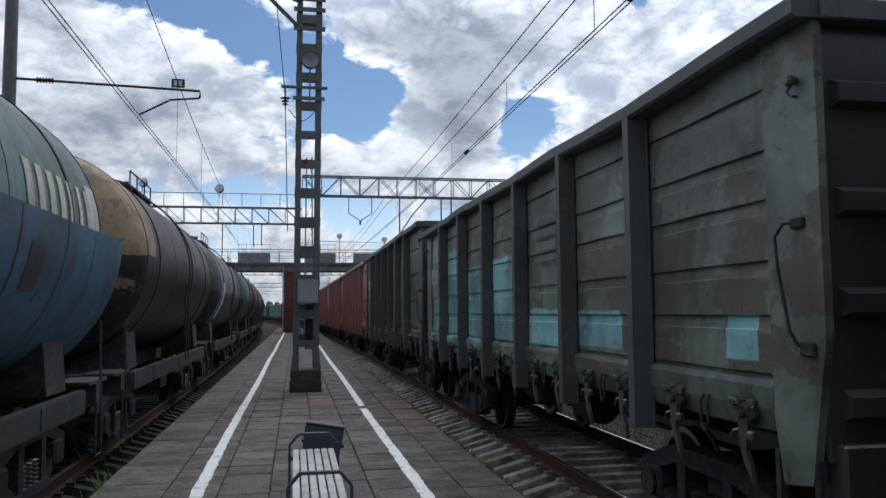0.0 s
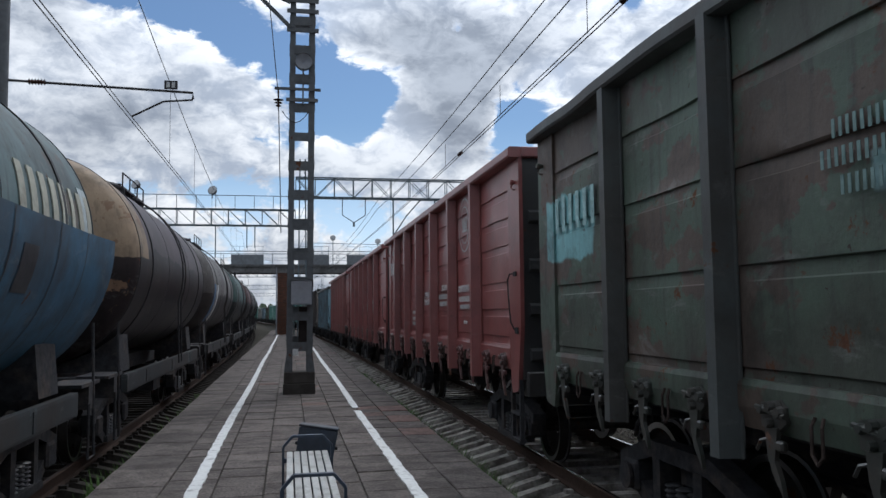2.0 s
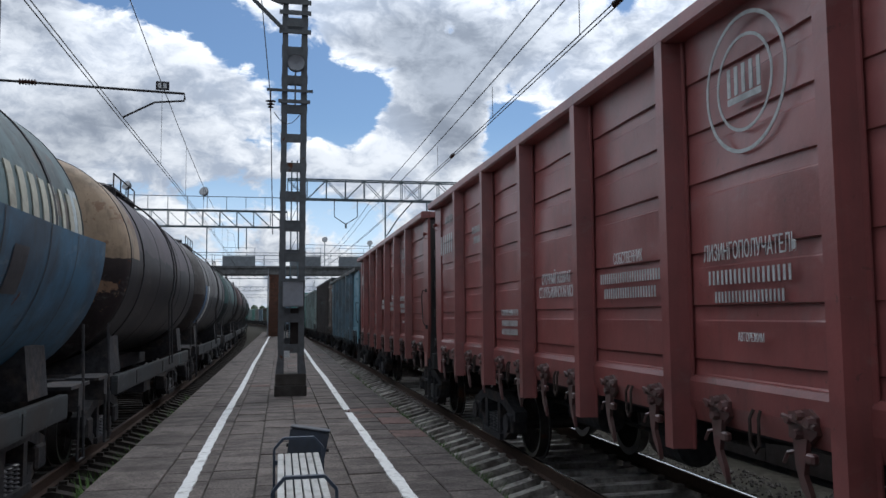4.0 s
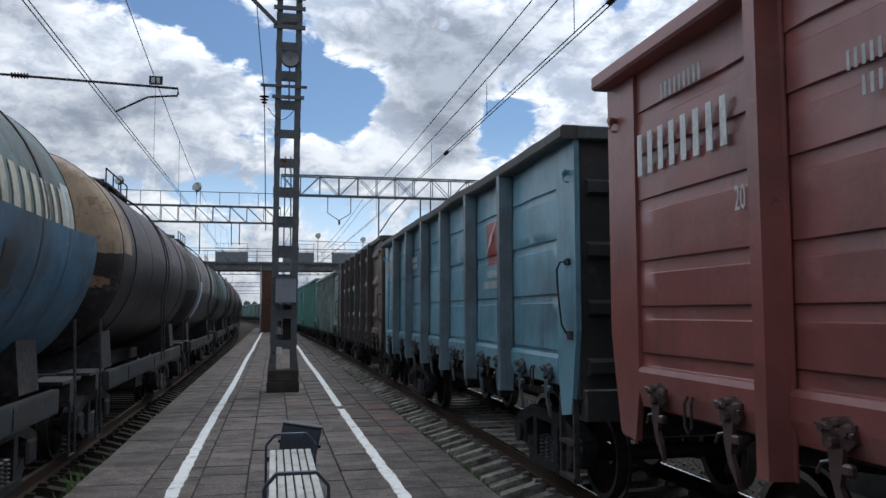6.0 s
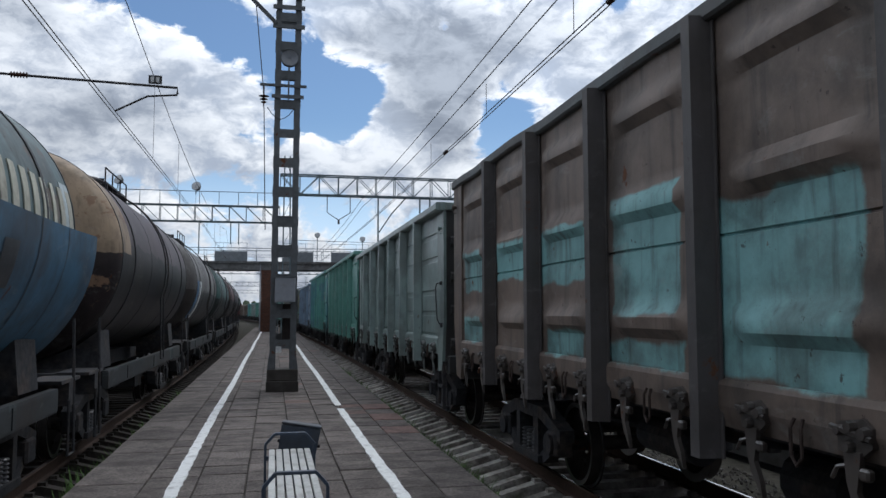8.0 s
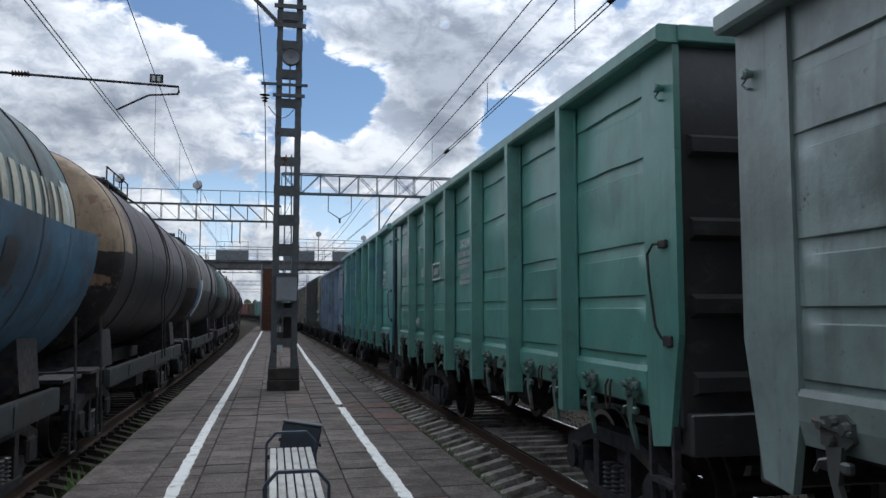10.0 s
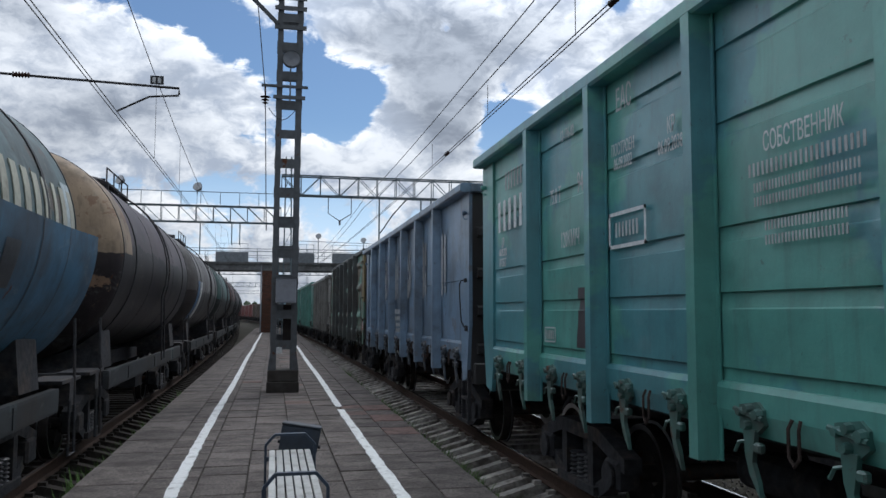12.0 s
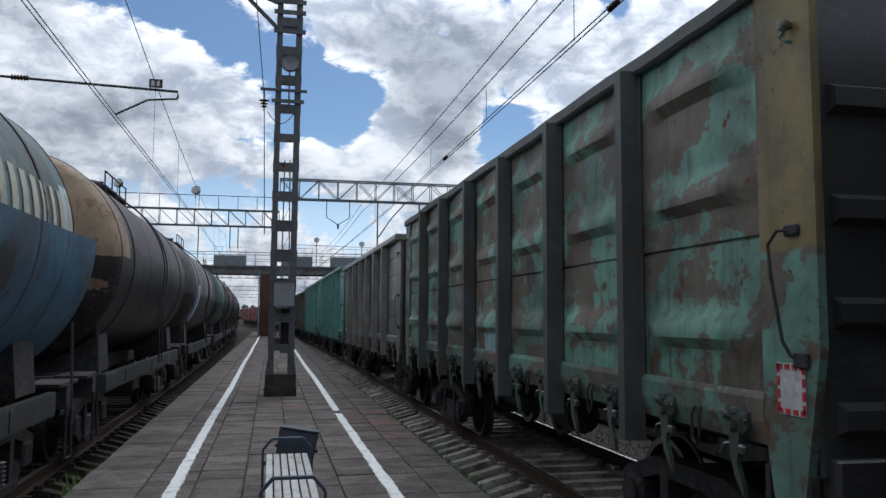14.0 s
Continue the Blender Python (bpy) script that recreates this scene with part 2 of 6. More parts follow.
WIRE = surface("dark_wire", (0.06, 0.06, 0.062), 0.6, 0.5, bump=0)
INSULATOR = surface("brown_insulator", (0.06, 0.03, 0.022), 0.25, 0.0, grain=(0.1, 9.0), bump=0)
BENCH_FRAME = surface("blue_grey_bench_frame", (0.055, 0.075, 0.11), 0.5, 0.0, grain=(0.15, 20.0), stain=(0.09, 0.09, 0.09), stains=(8.0, 0.6, 0.4), bump=0.05)
BENCH_SLAT = surface("pale_grey_bench_slat", (0.46, 0.46, 0.44), 0.55, 0.0, grain=(0.15, 30.0), stain=(0.22, 0.21, 0.19), stains=(5.0, 0.56, 0.6), bump=0.1)
BIN_BLUE = surface("dark_blue_bin_paint", (0.042, 0.06, 0.092), 0.6, 0.0, grain=(0.2, 14.0), stain=(0.07, 0.07, 0.07), bump=0.08)
BRICK = surface("red_brick", (0.16, 0.075, 0.05), 0.92, grain=(0.35, 20.0), stain=(0.06, 0.045, 0.04), bump=0.4, vary=0.25)
BRIDGE = surface("bridge_concrete", (0.19, 0.19, 0.19), 0.9, grain=(0.3, 4.0), stain=(0.09, 0.085, 0.08), stains=(0.8, 0.5, 0.6), bump=0.2)
SHIELD = surface("grey_shield_sheet", (0.23, 0.25, 0.27), 0.6, 0.1, grain=(0.2, 4.0), bump=0.1)
LETTER = surface("white_lettering", (0.66, 0.68, 0.68), 0.7, grain=(0.2, 25.0), stain=(0.34, 0.34, 0.33), stains=(9.0, 0.6, 0.5), bump=0)
FAINT = surface("thin_white_lettering", (0.48, 0.5, 0.5), 0.7, grain=(0.2, 25.0), stain=(0.26, 0.26, 0.25), stains=(6.0, 0.56, 0.6), bump=0)
CREAM = surface("cream_lettering", (0.46, 0.45, 0.37), 0.7, grain=(0.2, 15.0), stain=(0.25, 0.23, 0.18), stains=(4.0, 0.58, 0.6), bump=0)
LENS = surface("lamp_glass", (0.42, 0.43, 0.44), 0.15, 0.0, grain=(0.05, 9.0), bump=0)
LEAF = surface("grass_green", (0.075, 0.14, 0.032), 0.85, grain=(0.4, 9.0), bump=0, vary=0.3)
WOODS = surface("far_foliage", (0.055, 0.075, 0.045), 0.95, grain=(0.4, 0.6), bump=0)
LIGHT_BLOCK = surface("grey_fence_concrete", (0.09, 0.088, 0.085), 0.9, grain=(0.3, 4.0), stain=DIRT, bump=0.3)
SIGN = surface("dark_sign_plate", (0.035, 0.036, 0.04), 0.5, bump=0)

# ---- mesh helpers ----


def box(bm, x0, x1, y0, y1, z0, z1, bevel=0.0):
    vs = [bm.verts.new(p) for p in ((x0, y0, z0), (x1, y0, z0), (x1, y1, z0), (x0, y1, z0),
                                    (x0, y0, z1), (x1, y0, z1), (x1, y1, z1), (x0, y1, z1))]
    fs = [bm.faces.new([vs[i] for i in f]) for f in ((3, 2, 1, 0), (4, 5, 6, 7), (0, 1, 5, 4), (1, 2, 6, 5), (2, 3, 7, 6), (3, 0, 4, 7))]
    if bevel:
        bmesh.ops.bevel(bm, geom=list({e for f in fs for e in f.edges}), offset=bevel, segments=1, affect="EDGES")
    return bm


def bar(bm, p, q, r, sides=8, flat=None):
    """A round rod from p to q, or a flat one of the given half width."""
    p, q = Vector(p), Vector(q)
    turn = (q - p).to_track_quat("Z", "Y").to_matrix()
    rings = []
    for end in (p, q):
        ring = []
        for i in range(sides):
            a = 2 * math.pi * (i + 0.5) / sides
            ring.append(bm.verts.new(end + turn @ Vector((math.cos(a) * r, math.sin(a) * (flat or r), 0))))
        rings.append(ring)
    for i in range(sides):
        j = (i + 1) % sides
        bm.faces.new((rings[0][i], rings[0][j], rings[1][j], rings[1][i]))
    bm.faces.new(rings[0][::-1])
    bm.faces.new(rings[1])
    return bm


def pipe(bm, points, r, sides=6):
    """A round tube swept along points."""
    pts = [Vector(p) for p in points]
    rings, turn = [], None
    for i, p in enumerate(pts):
        way = (pts[min(i + 1, len(pts) - 1)] - pts[max(i - 1, 0)]).normalized()
        turn = way.to_track_quat("Z", "Y").to_matrix() if turn is None else (turn.col[2].rotation_difference(way)).to_matrix() @ turn
        rings.append([bm.verts.new(p + turn @ Vector((math.cos(2 * math.pi * j / sides) * r, math.sin(2 * math.pi * j / sides) * r, 0))) for j in range(sides)])
    for lo, hi in zip(rings, rings[1:]):
        for j in range(sides):
            k = (j + 1) % sides
            bm.faces.new((lo[j], lo[k], hi[k], hi[j]))
    bm.faces.new(rings[0][::-1])
    bm.faces.new(rings[-1])
    return bm


def lathe(bm, profile, centre=(0, 0, 0), axis="Z", sides=24, closed=True):
    """Turns a profile of (radius, height) round an axis through centre."""
    c = Vector(centre)
    rings = []
    for r, h in profile:
        ring = []
        for i in range(sides):
            a = 2 * math.pi * i / sides
            u, v = r * math.cos(a), r * math.sin(a)
            p = {"Z": (u, v, h), "Y": (v, h, u), "X": (h, u, v)}[axis]
            ring.append(bm.verts.new(c + Vector(p)))
        rings.append(ring)
    for lo, hi in zip(rings, rings[1:]):
        for i in range(sides):
            j = (i + 1) % sides
            bm.faces.new((lo[i], lo[j], hi[j], hi[i]))
    if closed:
        bm.faces.new(rings[0][::-1])
        bm.faces.new(rings[-1])
    return bm


def slab(bm, outline, axis, a, b):
    """A flat outline of (u, v) made thick from a to b along an axis: X takes (y, z), Y takes (x, z), Z takes (x, y)."""
    def at(u, v, d):
        return {"X": (d, u, v), "Y": (u, d, v), "Z": (u, v, d)}[axis]
    lo = [bm.verts.new(at(u, v, a)) for u, v in outline]
    hi = [bm.verts.new(at(u, v, b)) for u, v in outline]
    bm.faces.new(lo[::-1])
    bm.faces.new(hi)
    n = len(outline)
    for i in range(n):
        j = (i + 1) % n
        bm.faces.new((lo[i], lo[j], hi[j], hi[i]))
    return bm


def mesh_of(name, bm, material, smooth=False):
    bmesh.ops.recalc_face_normals(bm, faces=bm.faces)
    me = bpy.data.meshes.new(name)
    bm.to_mesh(me)
    bm.free()
    for m in material if isinstance(material, (list, tuple)) else [material]:
        me.materials.append(m)
    if smooth:
        me.shade_smooth()
        me.set_sharp_from_angle(angle=radians(35))
    return me


def part(name, bm, material, parent, label="", smooth=False, at=None):
    """Links a bmesh or a finished mesh as one object under a thing or a part."""
    me = bm if isinstance(bm, bpy.types.Mesh) else mesh_of(name, bm, material, smooth)
    ob = new(name, me)
    ob.parent = parent
    if at is not None:
        ob.matrix_basis = at
    if label:
        ob["label"] = label
    return ob


def thing(name, label, category, group="", at=None, bm=None, material=None, kind="", smooth=False):
    ob = new(name, mesh_of(name, bm, material, smooth) if bm else None)
    if at is not None:
        ob.matrix_basis = at
    return tagged(ob, label, category, group, kind)


def fresh():
    return bmesh.new()


# ---- the line of the tracks ----
CURVE_FROM, CURVE = 20.0, 2.5e-4


def bend(y):
    return -CURVE * max(0.0, y - CURVE_FROM) ** 2


def heading(y):
    return math.degrees(math.atan(2 * CURVE * max(0.0, y - CURVE_FROM)))

# ---- ground, tracks, platform ----
def make_ground():
    bm = fresh()
    xs = (-900, -60, -14, -7.2, -5.6, -2.15, 2.3, 7.2, 9.0, 14, 60, 900)
    zs = (-1.0, -1.0, -0.9, -0.75, RAIL - 0.4, RAIL - 0.4, RAIL - 0.4, RAIL - 0.4, -0.75, -0.9, -1.0, -1.0)
    ys = [-160, -60, -20, 0, 20, 40, 60, 80, 110, 150, 200, 260, 340, 500, 1800]
    rows = [[bm.verts.new((x + (bend(min(y, 500)) if abs(x) < 20 else 0), y, z)) for x, z in zip(xs, zs)] for y in ys]
    for lo, hi in zip(rows, rows[1:]):
        for i in range(len(xs) - 1):
            bm.faces.new((lo[i], lo[i + 1], hi[i + 1], hi[i]))
    return thing("ground", "dark weedy soil and ballast of a railway yard", "ground", bm=bm, material=SOIL, kind="structure")


def make_ballast():
    """Loose crushed stone between and beside the rails, near the platform."""
    rng = random.Random(3)
    bm = fresh()
    for i in range(13000):
        y = 2.0 + 38.0 * rng.random() ** 1.6
        x = rng.uniform(2.25, 7.0)
        z = RAIL - 0.385 + rng.uniform(-0.015, 0.012)
        r = rng.uniform(0.02, 0.042)
        vs = [bm.verts.new((x + r * rng.uniform(0.6, 1.2) * u, y + r * rng.uniform(0.6, 1.2) * v, z + r * rng.uniform(0.6, 1.1) * w))
              for u, v, w in ((1, 0, 0), (-1, 0, 0), (0, 1, 0), (0, -1, 0), (0, 0, 1), (0, 0, -1))]
        for f in ((0, 2, 4), (2, 1, 4), (1, 3, 4), (3, 0, 4), (2, 0, 5), (1, 2, 5), (3, 1, 5), (0, 3, 5)):
            bm.faces.new([vs[j] for j in f])
    return thing("ballast", "grey crushed ballast stones around the sleepers", "ballast", bm=bm, material=BALLAST, kind="stuff")


def rail_mesh(x, y0, y1, polish):
    """One curved rail with foot, web and head; the head's running surface is polished."""
    bm = fresh()
    shape = [(-0.066, -0.18), (0.066, -0.18), (0.066, -0.168), (0.012, -0.15), (0.012, -0.045), (0.037, -0.035),
             (0.037, -0.008), (0.016, 0.0), (-0.016, 0.0), (-0.037, -0.008), (-0.037, -0.035), (-0.012, -0.045), (-0.012, -0.15), (-0.066, -0.168)]
    ys = list(np.arange(y0, y1, 8.0)) + [y1]
    rings = [[bm.verts.new((x + bend(y) + u, y, RAIL + v)) for u, v in shape] for y in ys]
    n = len(shape)
    for lo, hi in zip(rings, rings[1:]):
        for i in range(n):
            f = bm.faces.new((lo[i], hi[i], hi[(i + 1) % n], lo[(i + 1) % n]))
            f.material_index = 1 if i == 7 else 0
    return mesh_of("rail", bm, [RAIL_SIDE, polish])


def sleeper_mesh(material):
    bm = fresh()
    slab(bm, [(-1.42, -0.24), (1.42, -0.24), (1.42, -0.15), (0.92, -0.02), (0.55, -0.06), (-0.55, -0.06), (-0.92, -0.02), (-1.42, -0.15)], "Y", -0.12, 0.12)
    for v in bm.verts:
        if v.co.z > -0.2:
            v.co.y *= 0.78
    for s in (-0.8, 0.8):
        for side in (-1, 1):
            box(bm, s + side * 0.11 - 0.05, s + side * 0.11 + 0.05, -0.05, 0.05, -0.03, 0.02)
    return mesh_of("sleeper", bm, material)


def make_track(name, axis, near, far, material, label):
    track = thing(name, label, "railway track", kind="structure")
    for side in (-0.795, 0.795):
        part("rail", rail_mesh(axis + side, near, far, RAIL_TOP if axis > 0 else WHEEL), None, track)
    me = sleeper_mesh(material)
    y, i, rest = 1.0, 0, fresh()
    rng = random.Random(int(axis * 10))
    while y < 150:
        at = pose(axis + bend(y) + rng.uniform(-0.02, 0.02), y, RAIL - 0.17 + rng.uniform(-0.008, 0.008), 0, rng.uniform(-0.4, 0.4), heading(y) + rng.uniform(-0.8, 0.8))
        if i < 130:
            part("sleeper", me, None, track, at=at)
        else:
            old = len(rest.verts)
            rest.from_mesh(me)
            rest.verts.ensure_lookup_table()
            for v in rest.verts[old:]:
                v.co = at @ v.co
        y += 0.545
        i += 1
    tagged(part("far_sleepers", rest, material, track), kind="stuff")
    return track


EDGE_L, EDGE_R, PLATFORM_END = -1.96, 2.16, 96.0


def make_platform():
    bm = fresh()
    box(bm, EDGE_L + 0.02, EDGE_R - 0.02, -30, PLATFORM_END, -0.62, -0.035)
    platform = thing("platform", "low island platform paved with worn concrete slabs", "platform", bm=bm, material=JOINT, kind="structure")
    rng = random.Random(11)
    kinds = {}

    def slab_mesh(w, d, red):
        key = (round(w, 3), round(d, 3), red)
        if key not in kinds:
            b = fresh()
            box(b, -w / 2 + 0.007, w / 2 - 0.007, -d / 2 + 0.007, d / 2 - 0.007, -0.05, 0.0)
            top = [e for e in b.edges if all(v.co.z > -0.01 for v in e.verts)]
            bmesh.ops.bevel(b, geom=top, offset=0.008, segments=1, affect="EDGES")
            kinds[key] = mesh_of("paving_slab", b, SLAB_RED if red else SLAB)
        return kinds[key]

    # Columns of slabs across the platform; the outer ones are the long edge slabs.
    columns = [(-1.96, 0.70, 1.0), (-1.26, 0.52, 0.5), (-0.74, 0.5, 0.5), (-0.24, 0.5, 0.5), (0.26, 0.5, 0.5), (0.76, 0.5, 0.5), (1.26, 0.4, 0.5), (1.66, 0.5, 0.75)]
    rest_bm = {False: fresh(), True: fresh()}
    for x0, w, d in columns:
        y = 2.0 + rng.uniform(-0.4, 0.4)
        while y < PLATFORM_END - 0.5:
            red = x0 > 1.2 and 11.5 < y < 15.5 and rng.random() < 0.6 or rng.random() < 0.02
            near = 5.0 < y < 24.0
            at = pose(x0 + w / 2, y + d / 2, rng.uniform(-0.010, 0.004), rng.uniform(-0.5, 0.5), rng.uniform(-0.5, 0.5), rng.uniform(-0.25, 0.25))
            me = slab_mesh(w, d, red)
            if near:
                part("paving_slab", me, None, platform, at=at)
            else:
                b = rest_bm[red]
                old = len(b.verts)
                b.from_mesh(me)
                b.verts.ensure_lookup_table()
                for v in b.verts[old:]:
                    v.co = at @ v.co
            y += d
    for red, b in rest_bm.items():
        tagged(part("far_paving", b, SLAB_RED if red else SLAB, platform), kind="stuff")
    # The white lines: thin coats of paint with ragged edges.
    for x, seed in ((-0.94, 1), (1.25, 2)):
        b = fresh()
        r2 = random.Random(seed)
        prev, y = None, 2.0
        while y < PLATFORM_END - 1:
            gap = seed == 2 and 15.0 < y < 15.5
            l = x - 0.062 + r2.uniform(-0.012, 0.010) + 0.012 * math.sin(y * 0.35)
            r = x + 0.062 + r2.uniform(-0.010, 0.012) + 0.012 * math.sin(y * 0.35)
            row = [b.verts.new((l, y, 0.007)), b.verts.new((r, y, 0.007)), b.verts.new((r, y, -0.01)), b.verts.new((l, y, -0.01))]
            if prev and not gap:
                for i in range(4):
                    j = (i + 1) % 4
                    b.faces.new((prev[i], prev[j], row[j], row[i]))
            prev = row
            y += r2.uniform(0.05, 0.16) if y < 30 else 0.6
        part("white_line", b, LINE, platform, "worn white painted safety line")
    return platform


make_ground()
make_ballast()
make_track("track_right", RIGHT, -40, 330, SLEEPER, "railway track of rusty rails on pale concrete sleepers")
make_track("track_left", LEFT, -40, 330, SHADED_SLEEPER, "railway track of rusty rails on sleepers coloured dark for shade")
make_platform()


def make_light_block():
    """A plain wall added unseen beyond the passing train, to block light there."""
    bm = fresh()
    ys = list(range(-60, 121, 4))
    for a, b in zip(ys, ys[1:]):
        box(bm, 7.7, 7.85, a + 0.01, b - 0.01, -1.1, 0.45)
    return thing("wall_east", "plain grey wall, added unseen to block light", "wall", bm=bm, material=LIGHT_BLOCK, kind="structure")


make_light_block()

# ---- wagons: shared pieces ----
def bogie_meshes():
    out = {}
    b = fresh()  # cast side frame with two windows, seen from the side
    slab(b, [(-1.18, 0.52), (-1.18, 0.66), (-0.55, 0.86), (0.55, 0.86), (1.18, 0.66), (1.18, 0.52), (0.50, 0.71), (-0.50, 0.71)], "X", -0.09, 0.09)
    slab(b, [(-0.52, 0.19), (0.52, 0.19), (0.52, 0.275), (-0.52, 0.275)], "X", -0.13, 0.13)
    for s in (-1, 1):
        slab(b, [(s * 0.44, 0.19), (s * 0.55, 0.19), (s * 1.05, 0.44), (s * 0.95, 0.54), (s * 0.44, 0.30)], "X", -0.075, 0.075)
        slab(b, [(s * 0.30, 0.275), (s * 0.44, 0.275), (s * 0.44, 0.72), (s * 0.30, 0.72)], "X", -0.10, 0.10)
    for s in (-1, 1):
        box(b, -0.12, 0.12, s * 0.925 - 0.17, s * 0.925 + 0.17, 0.34, 0.62, 0.03)
        lathe(b, [(0.13, -0.16), (0.13, -0.13), (0.09, -0.13)], (0, s * 0.925, 0.475), "X", 12)
    out["side_frame"] = mesh_of("side_frame", b, STEEL)
    b = fresh()  # springs
    coil = []
    for i in range(6):
        coil += [(0.06, 0.27 + i * 0.045), (0.082, 0.285 + i * 0.045), (0.06, 0.30 + i * 0.045)]
    lathe(b, coil, (0, 0, 0), "Z", 10)
    out["spring"] = mesh_of("spring", b, SPRING, True)
    b = fresh()
    for s in (-1, 1):
        prof = [(0.12, 0.06), (0.40, 0.03), (0.42, -0.045), (0.475, -0.05), (0.475, 0.07), (0.505, 0.078), (0.505, 0.10), (0.40, 0.10), (0.38, 0.075), (0.14, 0.09)]
        lathe(b, [(r, s * (0.76 - h)) for r, h in prof], (0, 0, 0), "X", 28, closed=False)
    lathe(b, [(0.085, -1.05), (0.085, 1.05)], (0, 0, 0), "X", 12)
    for s in (-1, 1):  # a few lightening marks, so that the turning shows
        for i in range(4):
            a = i * math.pi / 2
            box(b, s * 0.79 - 0.012, s * 0.79 + 0.012, 0.26 * math.cos(a) - 0.03, 0.26 * math.cos(a) + 0.03, 0.26 * math.sin(a) - 0.03, 0.26 * math.sin(a) + 0.03)
    me = mesh_of("wheelset", b, [WHEEL, TREAD], True)
    for p in me.polygons:
        r = math.hypot(p.center.y, p.center.z)
        if 0.44 < r < 0.49 and abs(p.normal.x) > 0.8:
            p.material_index = 1
    out["wheelset"] = me
    b = fresh()
    box(b, -1.0, 1.0, -0.17, 0.17, 0.5, 0.86, 0.04)
    box(b, -0.25, 0.25, -0.25, 0.25, 0.86, 0.98)
    for s in (-1, 1):  # brake beams
        bar(b, (-0.9, s * 0.42, 0.42), (0.9, s * 0.42, 0.42), 0.04)
        bar(b, (-0.5, s * 0.42, 0.42), (-0.5, 0, 0.6), 0.025)
    out["bogie"] = mesh_of("bogie", b, STEEL)
    return out


BOGIE = bogie_meshes()
WHEELSETS = []


def add_bogies(wagon, centres, turning):
    for y in centres:
        bogie = part("bogie", BOGIE["bogie"], None, wagon, "dark cast steel two-axle bogie", at=pose(0, y, 0))
        for s in (-1, 1):
            part("side_frame", BOGIE["side_frame"], None, bogie, at=pose(s * 1.02, 0, 0))
            for y2 in (-0.2, 0.0, 0.2):
                part("spring", BOGIE["spring"], None, bogie, at=pose(s * 1.04, y2, 0))
            w = part("wheelset", BOGIE["wheelset"], None, bogie, at=pose(0, s * 0.925, 0.475))
            if turning:
                WHEELSETS.append(w)


def coupler_mesh():
    b = fresh()
    box(b, -0.11, 0.11, -0.48, 0.1, 0.93, 1.13, 0.03)
    slab(b, [(-0.2, -0.66), (-0.05, -0.72), (0.04, -0.58), (0.2, -0.66), (0.22, -0.45), (-0.22, -0.45)], "Z", 0.88, 1.18)
    pipe(b, [(0.3, 0.0, 0.95), (0.32, -0.3, 0.7), (0.25, -0.5, 0.55), (0.12, -0.62, 0.62)], 0.03)
    return mesh_of("coupler", b, STEEL)


COUPLER = coupler_mesh()
PITCH, BODY, HALF = 13.92, 13.12, 1.535


# ---- the passing train ----
def latch_mesh(material):
    """Hatch hinge plate with bolts, a cam and a pointed hook blade, hanging from z = 0 at the outer face."""
    b = fresh()
    slab(b, [(-0.11, 0.05), (-0.05, 0.09), (0.13, 0.06), (0.13, -0.08), (-0.03, -0.10), (-0.11, -0.04)], "X", -0.035, 0.0)
    for y, z, r in ((-0.075, 0.02, 0.030), (0.015, 0.045, 0.026), (0.095, 0.02, 0.022), (0.03, -0.05, 0.024)):
        lathe(b, [(r, -0.075), (r * 1.25, -0.05), (r * 1.25, -0.03)], (0, y, z), "X", 8)
    bar(b, (-0.055, -0.13, 0.0), (-0.055, 0.15, 0.035), 0.016, 6)
    slab(b, [(-0.045, -0.07), (0.075, -0.08), (0.060, -0.22), (0.020, -0.33), (-0.085, -0.46), (-0.060, -0.36), (-0.010, -0.26), (-0.030, -0.16)], "X", -0.05, -0.02)
    box(b, -0.06, -0.012, -0.10, -0.03, -0.20, -0.14, 0.012)
    pipe(b, [(-0.03, 0.05, -0.14), (-0.05, 0.12, -0.16), (-0.05, 0.16, -0.22)], 0.012, 5)
    return mesh_of("hatch_latch", b, material)


def hook_mesh():
    b = fresh()
    pipe(b, [(-0.03, -0.035, 0.03), (-0.05, -0.045, -0.02), (-0.05, -0.045, -0.17), (-0.05, 0.0, -0.215), (-0.05, 0.045, -0.17), (-0.05, 0.045, -0.02), (-0.03, 0.035, 0.03)], 0.011)
    return mesh_of("rope_ring", b, RUST)


HOOK = hook_mesh()
BAY = 1.748


def post_places(shift):
    return [BAY * (i - 2.5) + shift for i in range(6)]


def panel_ends(shift):
    ends = [-BODY / 2 + 0.42] + post_places(shift) + [BODY / 2 - 0.42]
    return list(zip(ends, ends[1:]))


